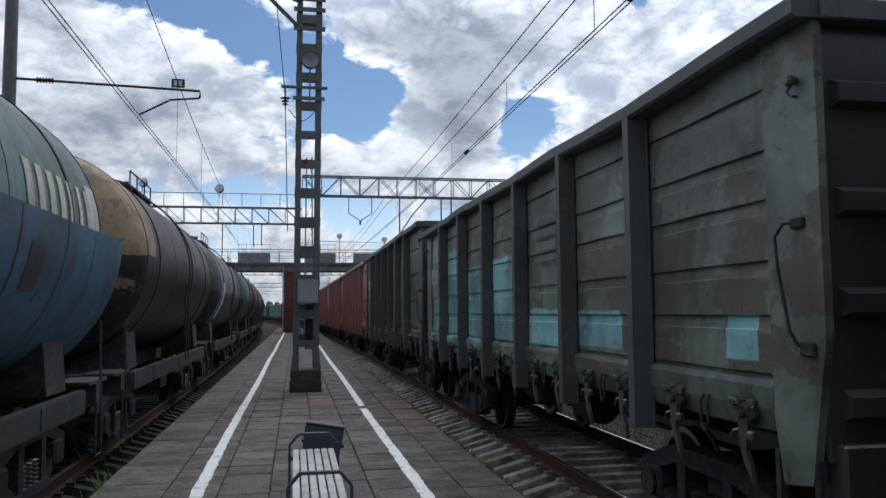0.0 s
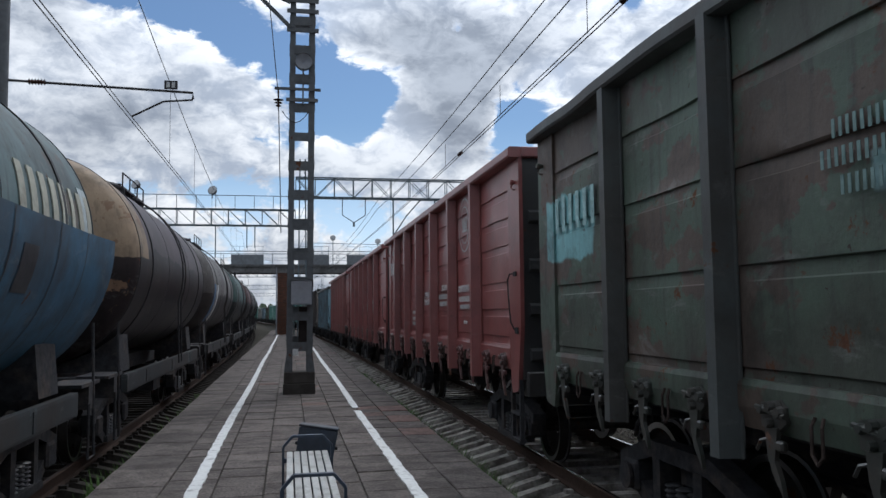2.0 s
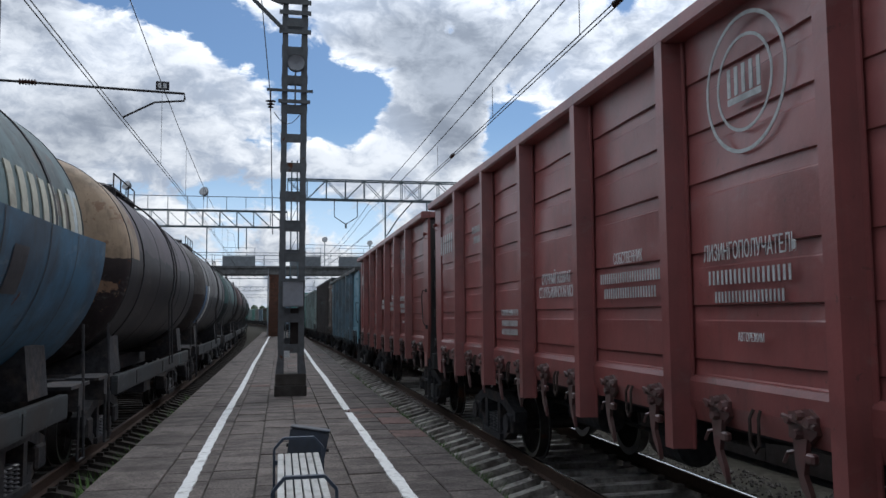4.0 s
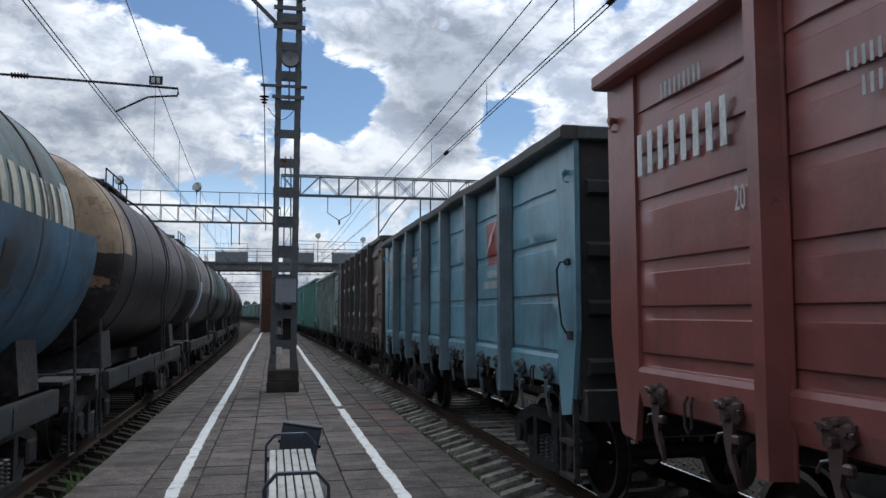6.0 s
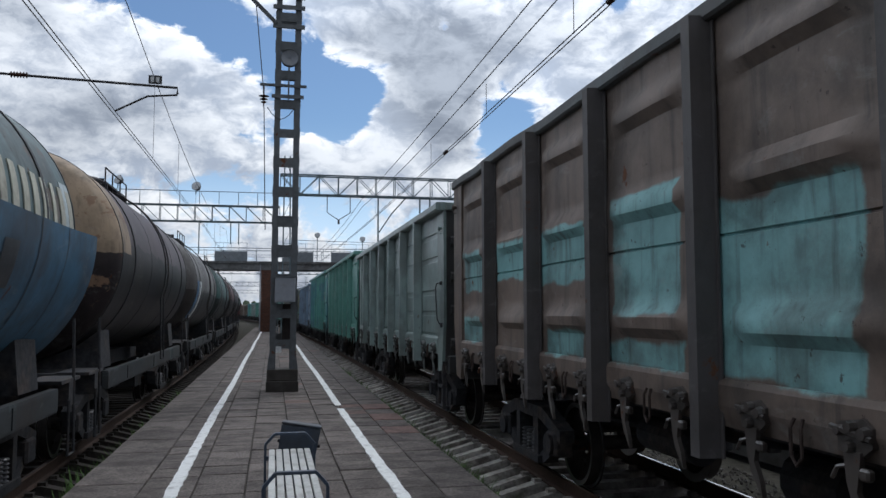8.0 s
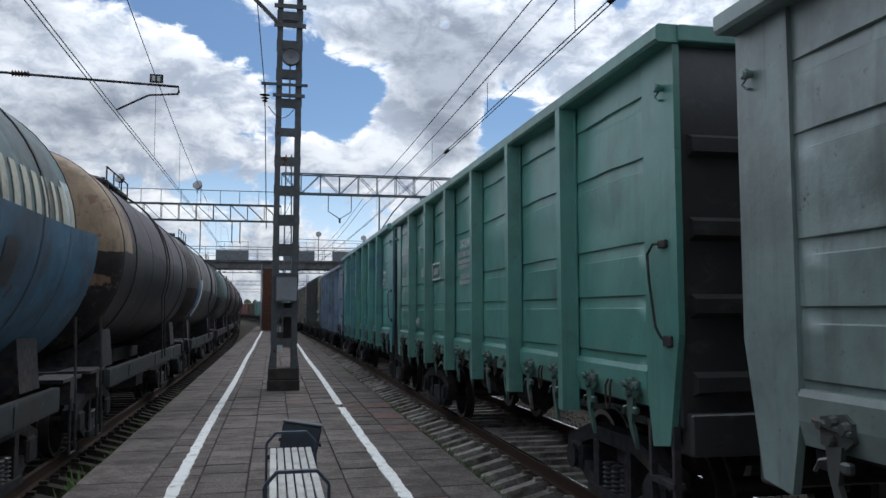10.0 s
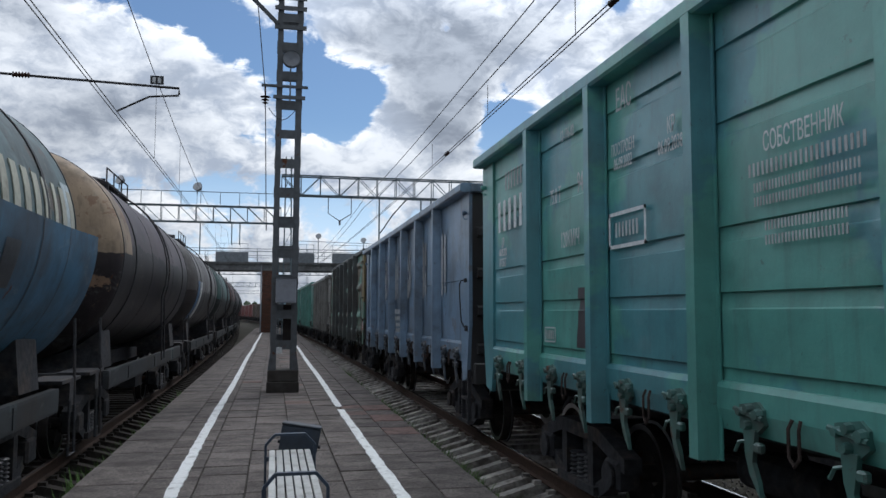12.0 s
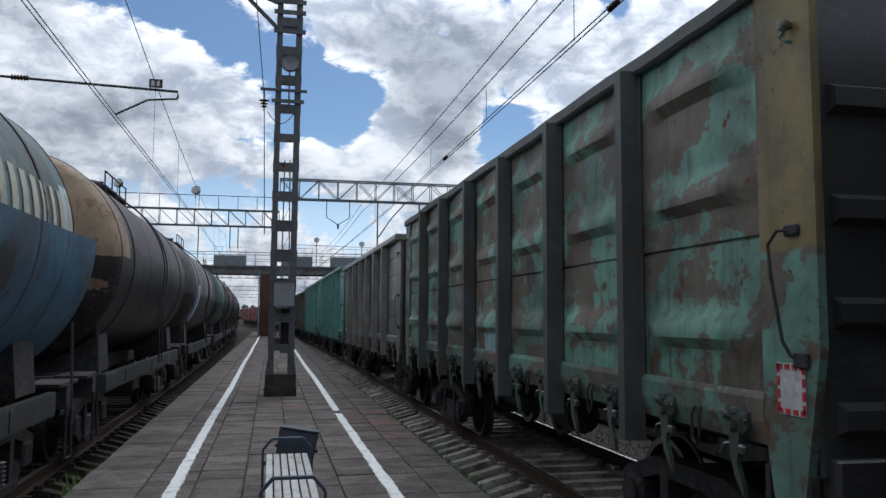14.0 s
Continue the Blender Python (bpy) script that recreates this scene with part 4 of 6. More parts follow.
TRAIN = [  # from the wagon that leads: paint, panel style, height of the top rail, whether the frame is grimy grey, label
    (OLIVE, "ribbed", 3.84, 0, "dark olive open goods wagon with ribbed steel sides"),
    (OLD_GREEN, "ribbed", 3.72, 1, "faded green open goods wagon with turquoise paint patches"),
    (OLIVE, "ribbed", 4.06, 1, "dark olive open goods wagon, dented and rust-stained"),
    (RED, "ribbed", 4.06, 0, "oxide red open goods wagon with white lettering"),
    (RED, "ribbed", 4.06, 0, "oxide red open goods wagon with white lettering"),
    (RED_WORN, "ribbed", 4.02, 0, "worn oxide red open goods wagon with white lettering"),
    (SKY_BLUE, "ribbed", 3.78, 2, "faded light blue open goods wagon with a red square emblem"),
    (BROWN, "bulged", 4.05, 3, "rusty brown open goods wagon with turquoise repainted patches"),
    (GREY_GREEN, "ribbed", 3.84, 0, "grey-green open goods wagon with ribbed steel sides"),
    (GREEN, "ribbed", 4.06, 0, "sea green open goods wagon with white lettering"),
    (TEAL, "ribbed", 4.11, 0, "bright teal open goods wagon with white lettering"),
    (SLATE, "flat", 3.91, 0, "scuffed slate blue open goods wagon with sprayed white shapes"),
    (MOTTLED, "bulged", 4.05, 1, "peeling green and ochre open goods wagon"),
    (GREY, "ribbed", 3.86, 0, "dull grey open goods wagon with grimy sides"),
    (GREEN, "ribbed", 4.02, 0, "sea green open goods wagon with ribbed steel sides"),
    (GREEN, "ribbed", 4.02, 0, "sea green open goods wagon with ribbed steel sides"),
    (OLIVE, "ribbed", 3.86, 0, "dark olive open goods wagon with ribbed steel sides"),
    (SKY_BLUE, "ribbed", 3.80, 2, "faded light blue open goods wagon with ribbed sides"),
    (GREY, "ribbed", 3.86, 0, "dull grey open goods wagon with grimy sides"),
    (GREEN, "ribbed", 4.02, 0, "sea green open goods wagon with ribbed steel sides"),
    (GREY_GREEN, "ribbed", 3.84, 0, "grey-green open goods wagon with ribbed steel sides"),
    (TEAL, "ribbed", 4.06, 0, "bright teal open goods wagon with ribbed sides"),
    (BROWN, "bulged", 3.86, 0, "rusty brown open goods wagon with bulged sides"),
    (BROWN, "bulged", 3.86, 0, "rusty brown open goods wagon with bulged sides"),
    (RED_WORN, "ribbed", 4.02, 0, "worn oxide red open goods wagon with ribbed sides"),
    (RED_WORN, "ribbed", 4.02, 0, "worn oxide red open goods wagon with ribbed sides"),
    (RED_WORN, "ribbed", 4.02, 0, "worn oxide red open goods wagon with ribbed sides"),
    (RED, "ribbed", 4.06, 0, "oxide red open goods wagon with ribbed sides"),
]
WAGONS = []
for i, (paints, style, top, grimy, label) in enumerate(TRAIN):
    plain, sides = paints
    # Latches take the wagon paint scaled darker for shade, with heavier rust.
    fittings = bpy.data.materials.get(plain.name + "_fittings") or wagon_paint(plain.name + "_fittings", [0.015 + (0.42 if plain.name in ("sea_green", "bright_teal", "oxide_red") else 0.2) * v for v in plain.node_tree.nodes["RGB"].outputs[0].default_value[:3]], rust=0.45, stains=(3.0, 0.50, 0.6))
    WAGONS.append(gondola(dict(paint=sides, plain=plain, style=style, top=top, frame=POST_GREY[0] if grimy else plain,
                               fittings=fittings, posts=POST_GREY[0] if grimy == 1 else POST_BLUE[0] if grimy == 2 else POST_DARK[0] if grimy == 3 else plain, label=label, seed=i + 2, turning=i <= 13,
                               shift={"oxide_red": 0.0, "worn_oxide_red": -0.1, "sea_green": -0.15, "bright_teal": -0.08, "faded_light_blue": 0.0, "faded_green": 0.06, "scuffed_slate_blue": -0.05, "rusty_brown": -0.08, "peeling_green": -0.05}.get(plain.name, 0.0))))


# ---- lettering and emblems on the wagons that pass close by ----
def common_marks(w, z, shift):
    """Data lettering that the newer wagons share; fleet numbers and owners are plain bars."""
    bars([(0.85, 0.22)], w, 5.05, z + 0.33)
    bars([(1.32, 0.38)], w, 5.15, z, LETTER)
    words("20", 0.30, w, 4.5, z - 0.65)
    words("75.0 Т", 0.22, w, 3.59 + shift, z - 0.22)
    words("94М³", 0.27, w, 2.83 + shift, z - 0.18)
    words("120КМ/Ч", 0.22, w, 3.2 + shift, z - 0.68)
    words("12-196-02", 0.16, w, 3.25 + shift, z + 0.35)
    bars([(0.26, 0.09)], w, 3.86, 1.85)


def frame_mark(w, y0, y1, z0, z1, t=0.012, material=LETTER):
    b = fresh()
    x = -HALF - 0.04
    for a, c, d, e in ((y0, y1, z0, z0 + t), (y0, y1, z1 - t, z1), (y0, y0 + t, z0, z1), (y1 - t, y1, z0, z1)):
        box(b, x, x + 0.004, a, c, d, e)
    part("painted_frame", b, material, w)


def red_marks(w):
    bars([(1.35, 0.32)], w, 5.35, 3.38, LETTER)
    bars([(0.6, 0.12)], w, 5.3, 3.68)
    bars([(0.7, 0.1), (0.5, 0.1)], w, 3.3, 3.3)
    words("20", 0.22, w, 4.6, 2.7)
    words("ТОРМОЗНОЕ НАЖАТИЕ НА", 0.10, w, 1.72, 2.04)
    bars([(0.7, 0.07), (0.7, 0.07)], w, 1.72, 1.95)
    words("СРОЧНЫЙ ВОЗВРАТ", 0.155, w, 0.0, 2.38)
    words("СТ.КУРБАКИНСКАЯ МСК", 0.155, w, 0.0, 2.24)
    words("СОБСТВЕННИК", 0.13, w, -1.75, 2.47)
    bars([(1.15, 0.085), (1.0, 0.085)], w, -1.75, 2.36)
    words("ЛИЗИНГОПОЛУЧАТЕЛЬ", 0.15, w, -3.45, 2.40)
    bars([(0.9, 0.09), (0.75, 0.07)], w, -3.45, 2.29)
    words("АВТОРЕЖИМ", 0.075, w, -3.47, 1.87)
    # round emblem: two rings round a plain block
    b = fresh()
    for r, t in ((0.42, 0.012), (0.29, 0.010)):
        lathe(b, [(r - t, -0.002), (r + t, -0.002), (r + t, 0.002), (r - t, 0.002), (r - t, -0.002)], (-HALF - 0.045, -3.5, 3.42), "X", 40, closed=False)
    for y in (-3.66, -3.58, -3.5, -3.42, -3.34):
        box(b, -HALF - 0.047, -HALF - 0.043, y - 0.018, y + 0.018, 3.36, 3.54)
    box(b, -HALF - 0.047, -HALF - 0.043, -3.68, -3.32, 3.31, 3.35)
    tagged(part("emblem", b, FAINT, w), kind="stuff")


def sprayed_shapes(w):
    """Tall worn white shapes, two to a bay."""
    worn = surface("worn_white_spray", (0.44, 0.45, 0.46), 0.8, grain=(0.2, 12.0), patch=(0.15, 0.18, 0.23), patches=(3.2, 0.56), bump=0)
    x = -HALF - 0.026
    z0, z1 = 2.32, 3.34
    for i in range(9):
        y = 2.26 - i * BAY / 2
        b = fresh()

        def stroke(a, c, d, e):
            box(b, x, x + 0.004, y + min(a, c), y + max(a, c), d, e)
        stroke(0.17, 0.06, z0, z1)
        stroke(-0.06, -0.17, z0 + 0.03, z1 - 0.02)
        part("sprayed_shape", b, worn, w)


for i in (3, 4, 5):
    red_marks(WAGONS[i])
blue = WAGONS[6]
bars([(0.5, 0.09), (0.92, 0.09)], blue, -3.66, 2.55)
bars([(0.42, 0.05)], blue, -4.0, 1.82)
bars([(1.3, 0.36)], blue, 5.35, 3.25)
words("20", 0.28, blue, 5.0, 2.6)
bars([(0.6, 0.09), (0.5, 0.09)], blue, 2.12, 3.1)
bars([(0.42, 0.09)], blue, 1.3, 3.08)
words("20.02.2023", 0.13, blue, 1.3, 2.88, FAINT)
words("ПРОБЕГ", 0.14, blue, 1.25, 2.57, FAINT)
upper, under = [], []
for i in range(17):
    u = i / 16
    y, z = -3.38 - 0.47 * u, 2.68 + 0.46 * u ** 0.7
    t = 0.045 if 0.34 < u < 0.6 else 0.016
    upper.append((y, z + t))
    under.append((y, z - t))
b = slab(fresh(), upper + under[::-1], "X", -HALF - 0.052, -HALF - 0.046)
part("emblem", b, LETTER, blue, "white stroke on the red square")
for i in (9, 10):
    common_marks(WAGONS[i], 3.40, 0.0 if i == 9 else 0.06)
    frame_mark(WAGONS[i], 3.70, 4.02, 1.73, 1.88)
    frame_mark(WAGONS[i], 1.66, 2.35, 2.55, 2.85, 0.03)
    bars([(0.45, 0.12)], WAGONS[i], 2.0, 2.76)
    words("СОБСТВЕННИК", 0.16, WAGONS[i], -0.2, 3.0)
    bars([(1.0, 0.08), (0.9, 0.055), (0.9, 0.055)], WAGONS[i], -0.2, 2.9)
    bars([(0.7, 0.055), (0.7, 0.055)], WAGONS[i], -0.2, 2.55)
words("АРЕНДОВАН", 0.15, WAGONS[10], -5.25, 2.98)
bars([(0.75, 0.07), (0.75, 0.07)], WAGONS[10], -5.25, 2.84)
words("ДР", 0.15, WAGONS[10], 5.55, 2.88)
words("06.09.2028", 0.13, WAGONS[10], 5.55, 2.76)
words("ПРОБЕГ", 0.14, WAGONS[10], 5.55, 2.63)
bars([(0.3, 0.08), (0.4, 0.08)], WAGONS[9], 5.5, 2.95)
words("КР", 0.17, WAGONS[10], 1.23, 3.36)
words("06.09.2038", 0.15, WAGONS[10], 1.25, 3.22)
words("ПОСТРОЕН", 0.14, WAGONS[10], 2.05, 3.36)
words("06.09.2022", 0.14, WAGONS[10], 2.05, 3.24)
words("ЕАС", 0.27, WAGONS[10], 2.02, 3.76)
sprayed_shapes(WAGONS[11])
bars([(1.1, 0.10), (1.1, 0.10), (0.9, 0.08), (0.8, 0.08)], WAGONS[11], 0.05, 2.1)
bars([(1.22, 0.30)], WAGONS[1], 5.32, 2.86)
bars([(0.75, 0.2)], WAGONS[1], 5.35, 3.36)
words("20", 0.26, WAGONS[1], 4.98, 2.32, FAINT)
bars([(0.8, 0.1), (1.0, 0.1), (0.7, 0.1), (0.9, 0.07)], WAGONS[1], -1.75, 3.1, surface("faint_lettering", (0.24, 0.25, 0.24), 0.8, bump=0))
bars([(1.2, 0.36)], WAGONS[2], 5.4, 3.2, surface("pale_turquoise_lettering", (0.33, 0.5, 0.5), 0.8, bump=0))
bars([(0.7, 0.1), (0.9, 0.1), (0.6, 0.1)], WAGONS[2], 1.2, 3.0, surface("faint_turquoise_lettering", (0.2, 0.3, 0.29), 0.8, bump=0))
# red and white dashed notice at the corner of the peeling wagon
notice = part("notice", box(fresh(), -HALF - 0.036, -HALF - 0.031, -6.44, -6.2, 1.5, 1.78), surface("white_notice", (0.55, 0.55, 0.54), 0.7, stain=DIRT, stains=(3.0, 0.6, 0.5), bump=0), WAGONS[12])
for i in range(4):
    for y, z, w, h in ((-6.42 + i * 0.065, 1.76, 0.02, 0.014), (-6.42 + i * 0.065, 1.52, 0.02, 0.014), (-6.43, 1.54 + i * 0.07, 0.012, 0.024), (-6.21, 1.54 + i * 0.07, 0.012, 0.024)):
        part("dash", box(fresh(), -HALF - 0.041, -HALF - 0.0365, y - w, y + w, z - h, z + h), surface("red_dash", (0.45, 0.03, 0.045), 0.7, bump=0) if i == 0 and w == 0.02 and z > 1.7 else bpy.data.materials["red_dash"], notice)


def travelled(t):
    """Metres that the train has gone at t seconds; it slows a little."""
    return 11.135 * t - 0.0132 * t * t


START = 10.43 - PITCH   # middle of the leading wagon at the start

# ---- the standing tank train ----
TANK_R, TANK_Z, TANK_CYL, TANK_PITCH = 1.58, 2.86, 9.05, 12.02


def tank_paint(name, base, **more):
    args = dict(rough=0.55, spec=0.18, scuff=0.5, grain=(0.18, 2.5), stain=(0.05, 0.04, 0.035), stains=(0.7, 0.54, 0.6), rust=0.12, streak=0.45, bump=0.05, bump_scale=12.0, vary=0.05)
    args.update(more)
    return surface(name, base, **args)


TANK_BLUE = tank_paint("grey_teal_over_blue", (0.14, 0.20, 0.205), patch=(0.20, 0.175, 0.15), patches=(0.7, 0.58), lower=(0.05, (0.042, 0.10, 0.165), 0.02), streak=0.4, rust=0.35, scuff=0.5)
# Around mid-height these turn much darker below, along a ragged edge.
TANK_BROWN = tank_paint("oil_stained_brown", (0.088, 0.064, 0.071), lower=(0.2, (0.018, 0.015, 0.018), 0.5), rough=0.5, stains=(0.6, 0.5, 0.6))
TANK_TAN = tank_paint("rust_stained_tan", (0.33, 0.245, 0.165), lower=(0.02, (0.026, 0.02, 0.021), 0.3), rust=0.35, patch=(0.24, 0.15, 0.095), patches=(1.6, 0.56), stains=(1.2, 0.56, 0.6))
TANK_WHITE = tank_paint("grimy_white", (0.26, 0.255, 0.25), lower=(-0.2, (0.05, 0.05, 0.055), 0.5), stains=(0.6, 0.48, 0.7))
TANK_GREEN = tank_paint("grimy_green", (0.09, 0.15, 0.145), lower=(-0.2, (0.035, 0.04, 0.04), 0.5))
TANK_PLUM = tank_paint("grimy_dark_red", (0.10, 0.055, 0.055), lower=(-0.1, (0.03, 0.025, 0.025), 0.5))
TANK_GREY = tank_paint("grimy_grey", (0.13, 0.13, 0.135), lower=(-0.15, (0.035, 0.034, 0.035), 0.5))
SILL_GREY = tank_paint("grey_green_sill", (0.045, 0.05, 0.054), patch=(0.085, 0.11, 0.115), patches=(0.8, 0.6), stains=(1.5, 0.52, 0.6))
SEAM = surface("dark_seam", (0.03, 0.03, 0.032), 0.7, bump=0)
STRIPE_BLUE = surface("blue_stripe", (0.06, 0.14, 0.26), 0.6, stain=(0.05, 0.05, 0.05), bump=0)


def tank_profile():
    half = TANK_CYL / 2
    dish = [(TANK_R * math.cos(a), half + 0.62 * math.sin(a)) for a in [i * math.pi / 16 for i in range(1, 9)]]
    dish[-1] = (0.05, half + 0.62)
    return half, dish


def tank_wagon(spec):
    """A four-axle tank wagon; origin at the rail heads under its middle."""
    wagon = thing("tank_wagon", spec["label"], "tank wagon", "standing tank train")
    half, dish = tank_profile()
    paint, cap = spec["paint"], spec.get("cap", spec["paint"])
    key = paint.name
    b = fresh()
    ys = [-half + i * (2 * half / 12) for i in range(13)]
    lathe(b, [(TANK_R, y) for y in ys], (0, 0, 0), "Y", 56, closed=False)
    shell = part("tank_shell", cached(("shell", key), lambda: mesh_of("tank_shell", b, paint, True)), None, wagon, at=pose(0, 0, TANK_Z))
    for s in (-1, 1):
        def end():
            q = fresh()
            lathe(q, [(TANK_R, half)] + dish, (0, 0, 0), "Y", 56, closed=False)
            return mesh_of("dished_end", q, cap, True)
        part("dished_end", cached(("dish", cap.name), end), None, shell, at=pose(0, 0, 0, 0, 0, 0 if s > 0 else 180))

    def ring(width, proud):
        q = fresh()
        lathe(q, [(TANK_R - 0.01, -width), (TANK_R + proud, -width), (TANK_R + proud, width), (TANK_R - 0.01, width)], (0, 0, 0), "Y", 56, closed=False)
        return mesh_of("seam", q, SEAM, True)
    for y in (-half + 0.02, half - 0.02):
        part("seam", cached("seam", lambda: ring(0.016, 0.008)), None, shell, at=pose(0, y, 0))
    for y in (-1.55, 1.55):
        part("plate_seam", cached("plate_seam", lambda: ring(0.006, 0.004)), None, shell, at=pose(0, y, 0))
    for y in (-half + 1.15, half - 1.15):
        part("strap", cached("strap", lambda: ring(0.04, 0.015)), None, shell, at=pose(0, y, 0))

    def dome():
        q = fresh()
        lathe(q, [(0.36, 0), (0.36, 0.22), (0.41, 0.22), (0.41, 0.27), (0.3, 0.33), (0.05, 0.35)], (0, 0, TANK_Z + TANK_R - 0.06), "Z", 20)
        bar(q, (-0.4, 0, TANK_Z + TANK_R + 0.24), (0.4, 0, TANK_Z + TANK_R + 0.24), 0.03)
        lathe(q, [(0.09, 0), (0.09, 0.2), (0.12, 0.24), (0.02, 0.28)], (0.0, 0.9, TANK_Z + TANK_R - 0.04), "Z", 12)
        return mesh_of("hatch_dome", q, STEEL, True)
    part("hatch_dome", cached("dome", dome), None, wagon)

    def deck():
        q = fresh()
        z = TANK_Z + TANK_R + 0.02
        for x in (-0.5, 0.5):
            box(q, x - 0.16, x + 0.16, -1.1, 1.1, z - 0.02, z + 0.02)
        for y in (-1.0, 0, 1.0):
            box(q, -0.66, 0.66, y - 0.03, y + 0.03, z - 0.12, z - 0.02)
        return mesh_of("top_walkway", q, STEEL)
    part("top_walkway", cached("deck", deck), None, wagon)

    def railing():
        q = fresh()
        z = TANK_Z + TANK_R
        for y in (-1.1, -0.4, 0.4, 1.1):
            bar(q, (0, y, z - 0.1), (0, y, z + 0.3), 0.015, 5)
        bar(q, (0, -1.1, z + 0.3), (0, 1.1, z + 0.3), 0.015, 5)
        return mesh_of("walkway_rail", q, STEEL)
    for x in (-0.64, 0.64):
        part("walkway_rail", cached("railing", railing), None, wagon, at=pose(x, 0, 0))

    def ladder():
        q = fresh()
        pts = []
        for i in range(12):
            a = radians(80 - i * 9)
            pts.append((math.cos(a) * (TANK_R + 0.08), TANK_Z + math.sin(a) * (TANK_R + 0.08)))
        pts.append((TANK_R + 0.02, 1.1))
        for y in (-0.2, 0.2):
            pipe(q, [(x, y, z) for x, z in pts], 0.016, 5)
        for x, z in pts[1:]:
            bar(q, (x, -0.2, z), (x, 0.2, z), 0.012, 5)
        return mesh_of("ladder", q, STEEL)
    part("ladder", cached("tank_ladder", ladder), None, wagon)

    def sill():
        q = fresh()
        slab(q, [(1.36, 0.92), (1.44, 0.92), (1.445, 0.95), (1.445, 1.15), (1.44, 1.18), (1.36, 1.18)], "Y", -4.6, 4.6)
        for y in (-3.0, 0.0, 3.0):
            box(q, 1.44, 1.455, y - 0.03, y + 0.03, 0.95, 1.15)
        return mesh_of("side_sill", q, SILL_GREY)
    for s in (0, 180):
        part("side_sill", cached("tank_sill", sill), None, wagon, at=pose(0, 0, 0, 0, 0, s))

    def frame_mesh():
        q = fresh()
        box(q, -0.3, 0.3, -5.4, 5.4, 0.9, 1.2)
        for y in (-4.0, 4.0):
            slab(q, [(-1.3, 1.2), (1.3, 1.2), (1.25, 1.75), (0.9, 1.5), (0.4, 1.32), (-0.4, 1.32), (-0.9, 1.5), (-1.25, 1.75)], "Y", y - 0.35, y + 0.35)
        for y in (-5.3, 5.3):
            box(q, -1.42, 1.42, y - 0.1, y + 0.1, 0.92, 1.2)
            box(q, 1.0, 1.42, y - 0.45, y + 0.45, 1.2, 1.24)
        lathe(q, [(0.02, -0.5), (0.18, -0.48), (0.18, 0.48), (0.02, 0.5)], (0.85, 1.4, 0.8), "Y", 14)
        lathe(q, [(0.02, -0.3), (0.2, -0.28), (0.2, 0.28), (0.02, 0.3)], (0.8, -1.2, 0.8), "Y", 14)
        box(q, 0.9, 1.2, -0.7, 0.1, 0.6, 0.95)
        return mesh_of("underframe", q, STEEL)
    part("underframe", cached("tank_frame", frame_mesh), None, wagon)

    def stanchion():
        return mesh_of("hand_rail", pipe(fresh(), [(1.40, 0, 1.95), (1.44, 0, 0.36), (1.44, -0.3, 0.36), (1.44, -0.3, 1.0)], 0.018, 6), STEEL)
    for y in (-5.12, 5.42):
        part("hand_rail", cached("tank_stanchion", stanchion), None, wagon, at=pose(0, y, 0))
    for s in (-1, 1):
        part("coupler", COUPLER, None, wagon, at=pose(0, s * 5.4, 0, 0, 0, 0 if s < 0 else 180))
    add_bogies(wagon, (-3.9, 3.9), False)
    return wagon


def on_tank(bm, y, z, w, h, lift=0.012, parts=6):
    """A patch of paint bent round a tank's side facing the platform, z from its axis."""
    a0, a1 = math.asin((z - h / 2) / TANK_R), math.asin((z + h / 2) / TANK_R)
    cols = []
    for yy in (y - w / 2, y + w / 2):
        cols.append([[bm.verts.new((r * math.cos(a0 + (a1 - a0) * i / parts), yy, r * math.sin(a0 + (a1 - a0) * i / parts))) for i in range(parts + 1)] for r in (TANK_R + 0.002, TANK_R + lift)])
    for i in range(parts):
        bm.faces.new((cols[0][1][i], cols[1][1][i], cols[1][1][i + 1], cols[0][1][i + 1]))
        bm.faces.new((cols[0][0][i], cols[0][1][i], cols[0][1][i + 1], cols[0][0][i + 1]))
        bm.faces.new((cols[1][0][i], cols[1][0][i + 1], cols[1][1][i + 1], cols[1][1][i]))
    return bm


TANKS = [
    (TANK_GREY, None, "grimy grey tank wagon on the far track"),
    (TANK_BLUE, None, "grey-teal tank wagon with a blue lower half and cream marking"),
    (TANK_BROWN, TANK_TAN, "oil-stained brown tank wagon with a rusty tan end"),
    (TANK_WHITE, None, "grimy white tank wagon with a blue stripe"),
    (TANK_GREEN, None, "grimy green tank wagon"),
    (TANK_PLUM, None, "grimy dark red tank wagon"),
    (TANK_GREY, None, "grimy grey tank wagon"),
    (TANK_GREEN, None, "grimy green tank wagon"),
    (TANK_BROWN, None, "oil-stained brown tank wagon"),
    (TANK_GREY, None, "grimy grey tank wagon"),
    (TANK_PLUM, None, "grimy dark red tank wagon"),
    (TANK_GREY, None, "grimy grey tank wagon"),
    (TANK_BROWN, None, "oil-stained brown tank wagon"),
]
TANK_START = 9.65 - TANK_CYL / 2 - TANK_PITCH
TANK_THINGS = []
for i, (paint, cap, label) in enumerate(TANKS):
    y = TANK_START + i * TANK_PITCH
    w = tank_wagon(dict(paint=paint, cap=cap or paint, label=label))
    w.matrix_basis = pose(LEFT + bend(y), y, RAIL, 0, 0, heading(y))
    TANK_THINGS.append(w)

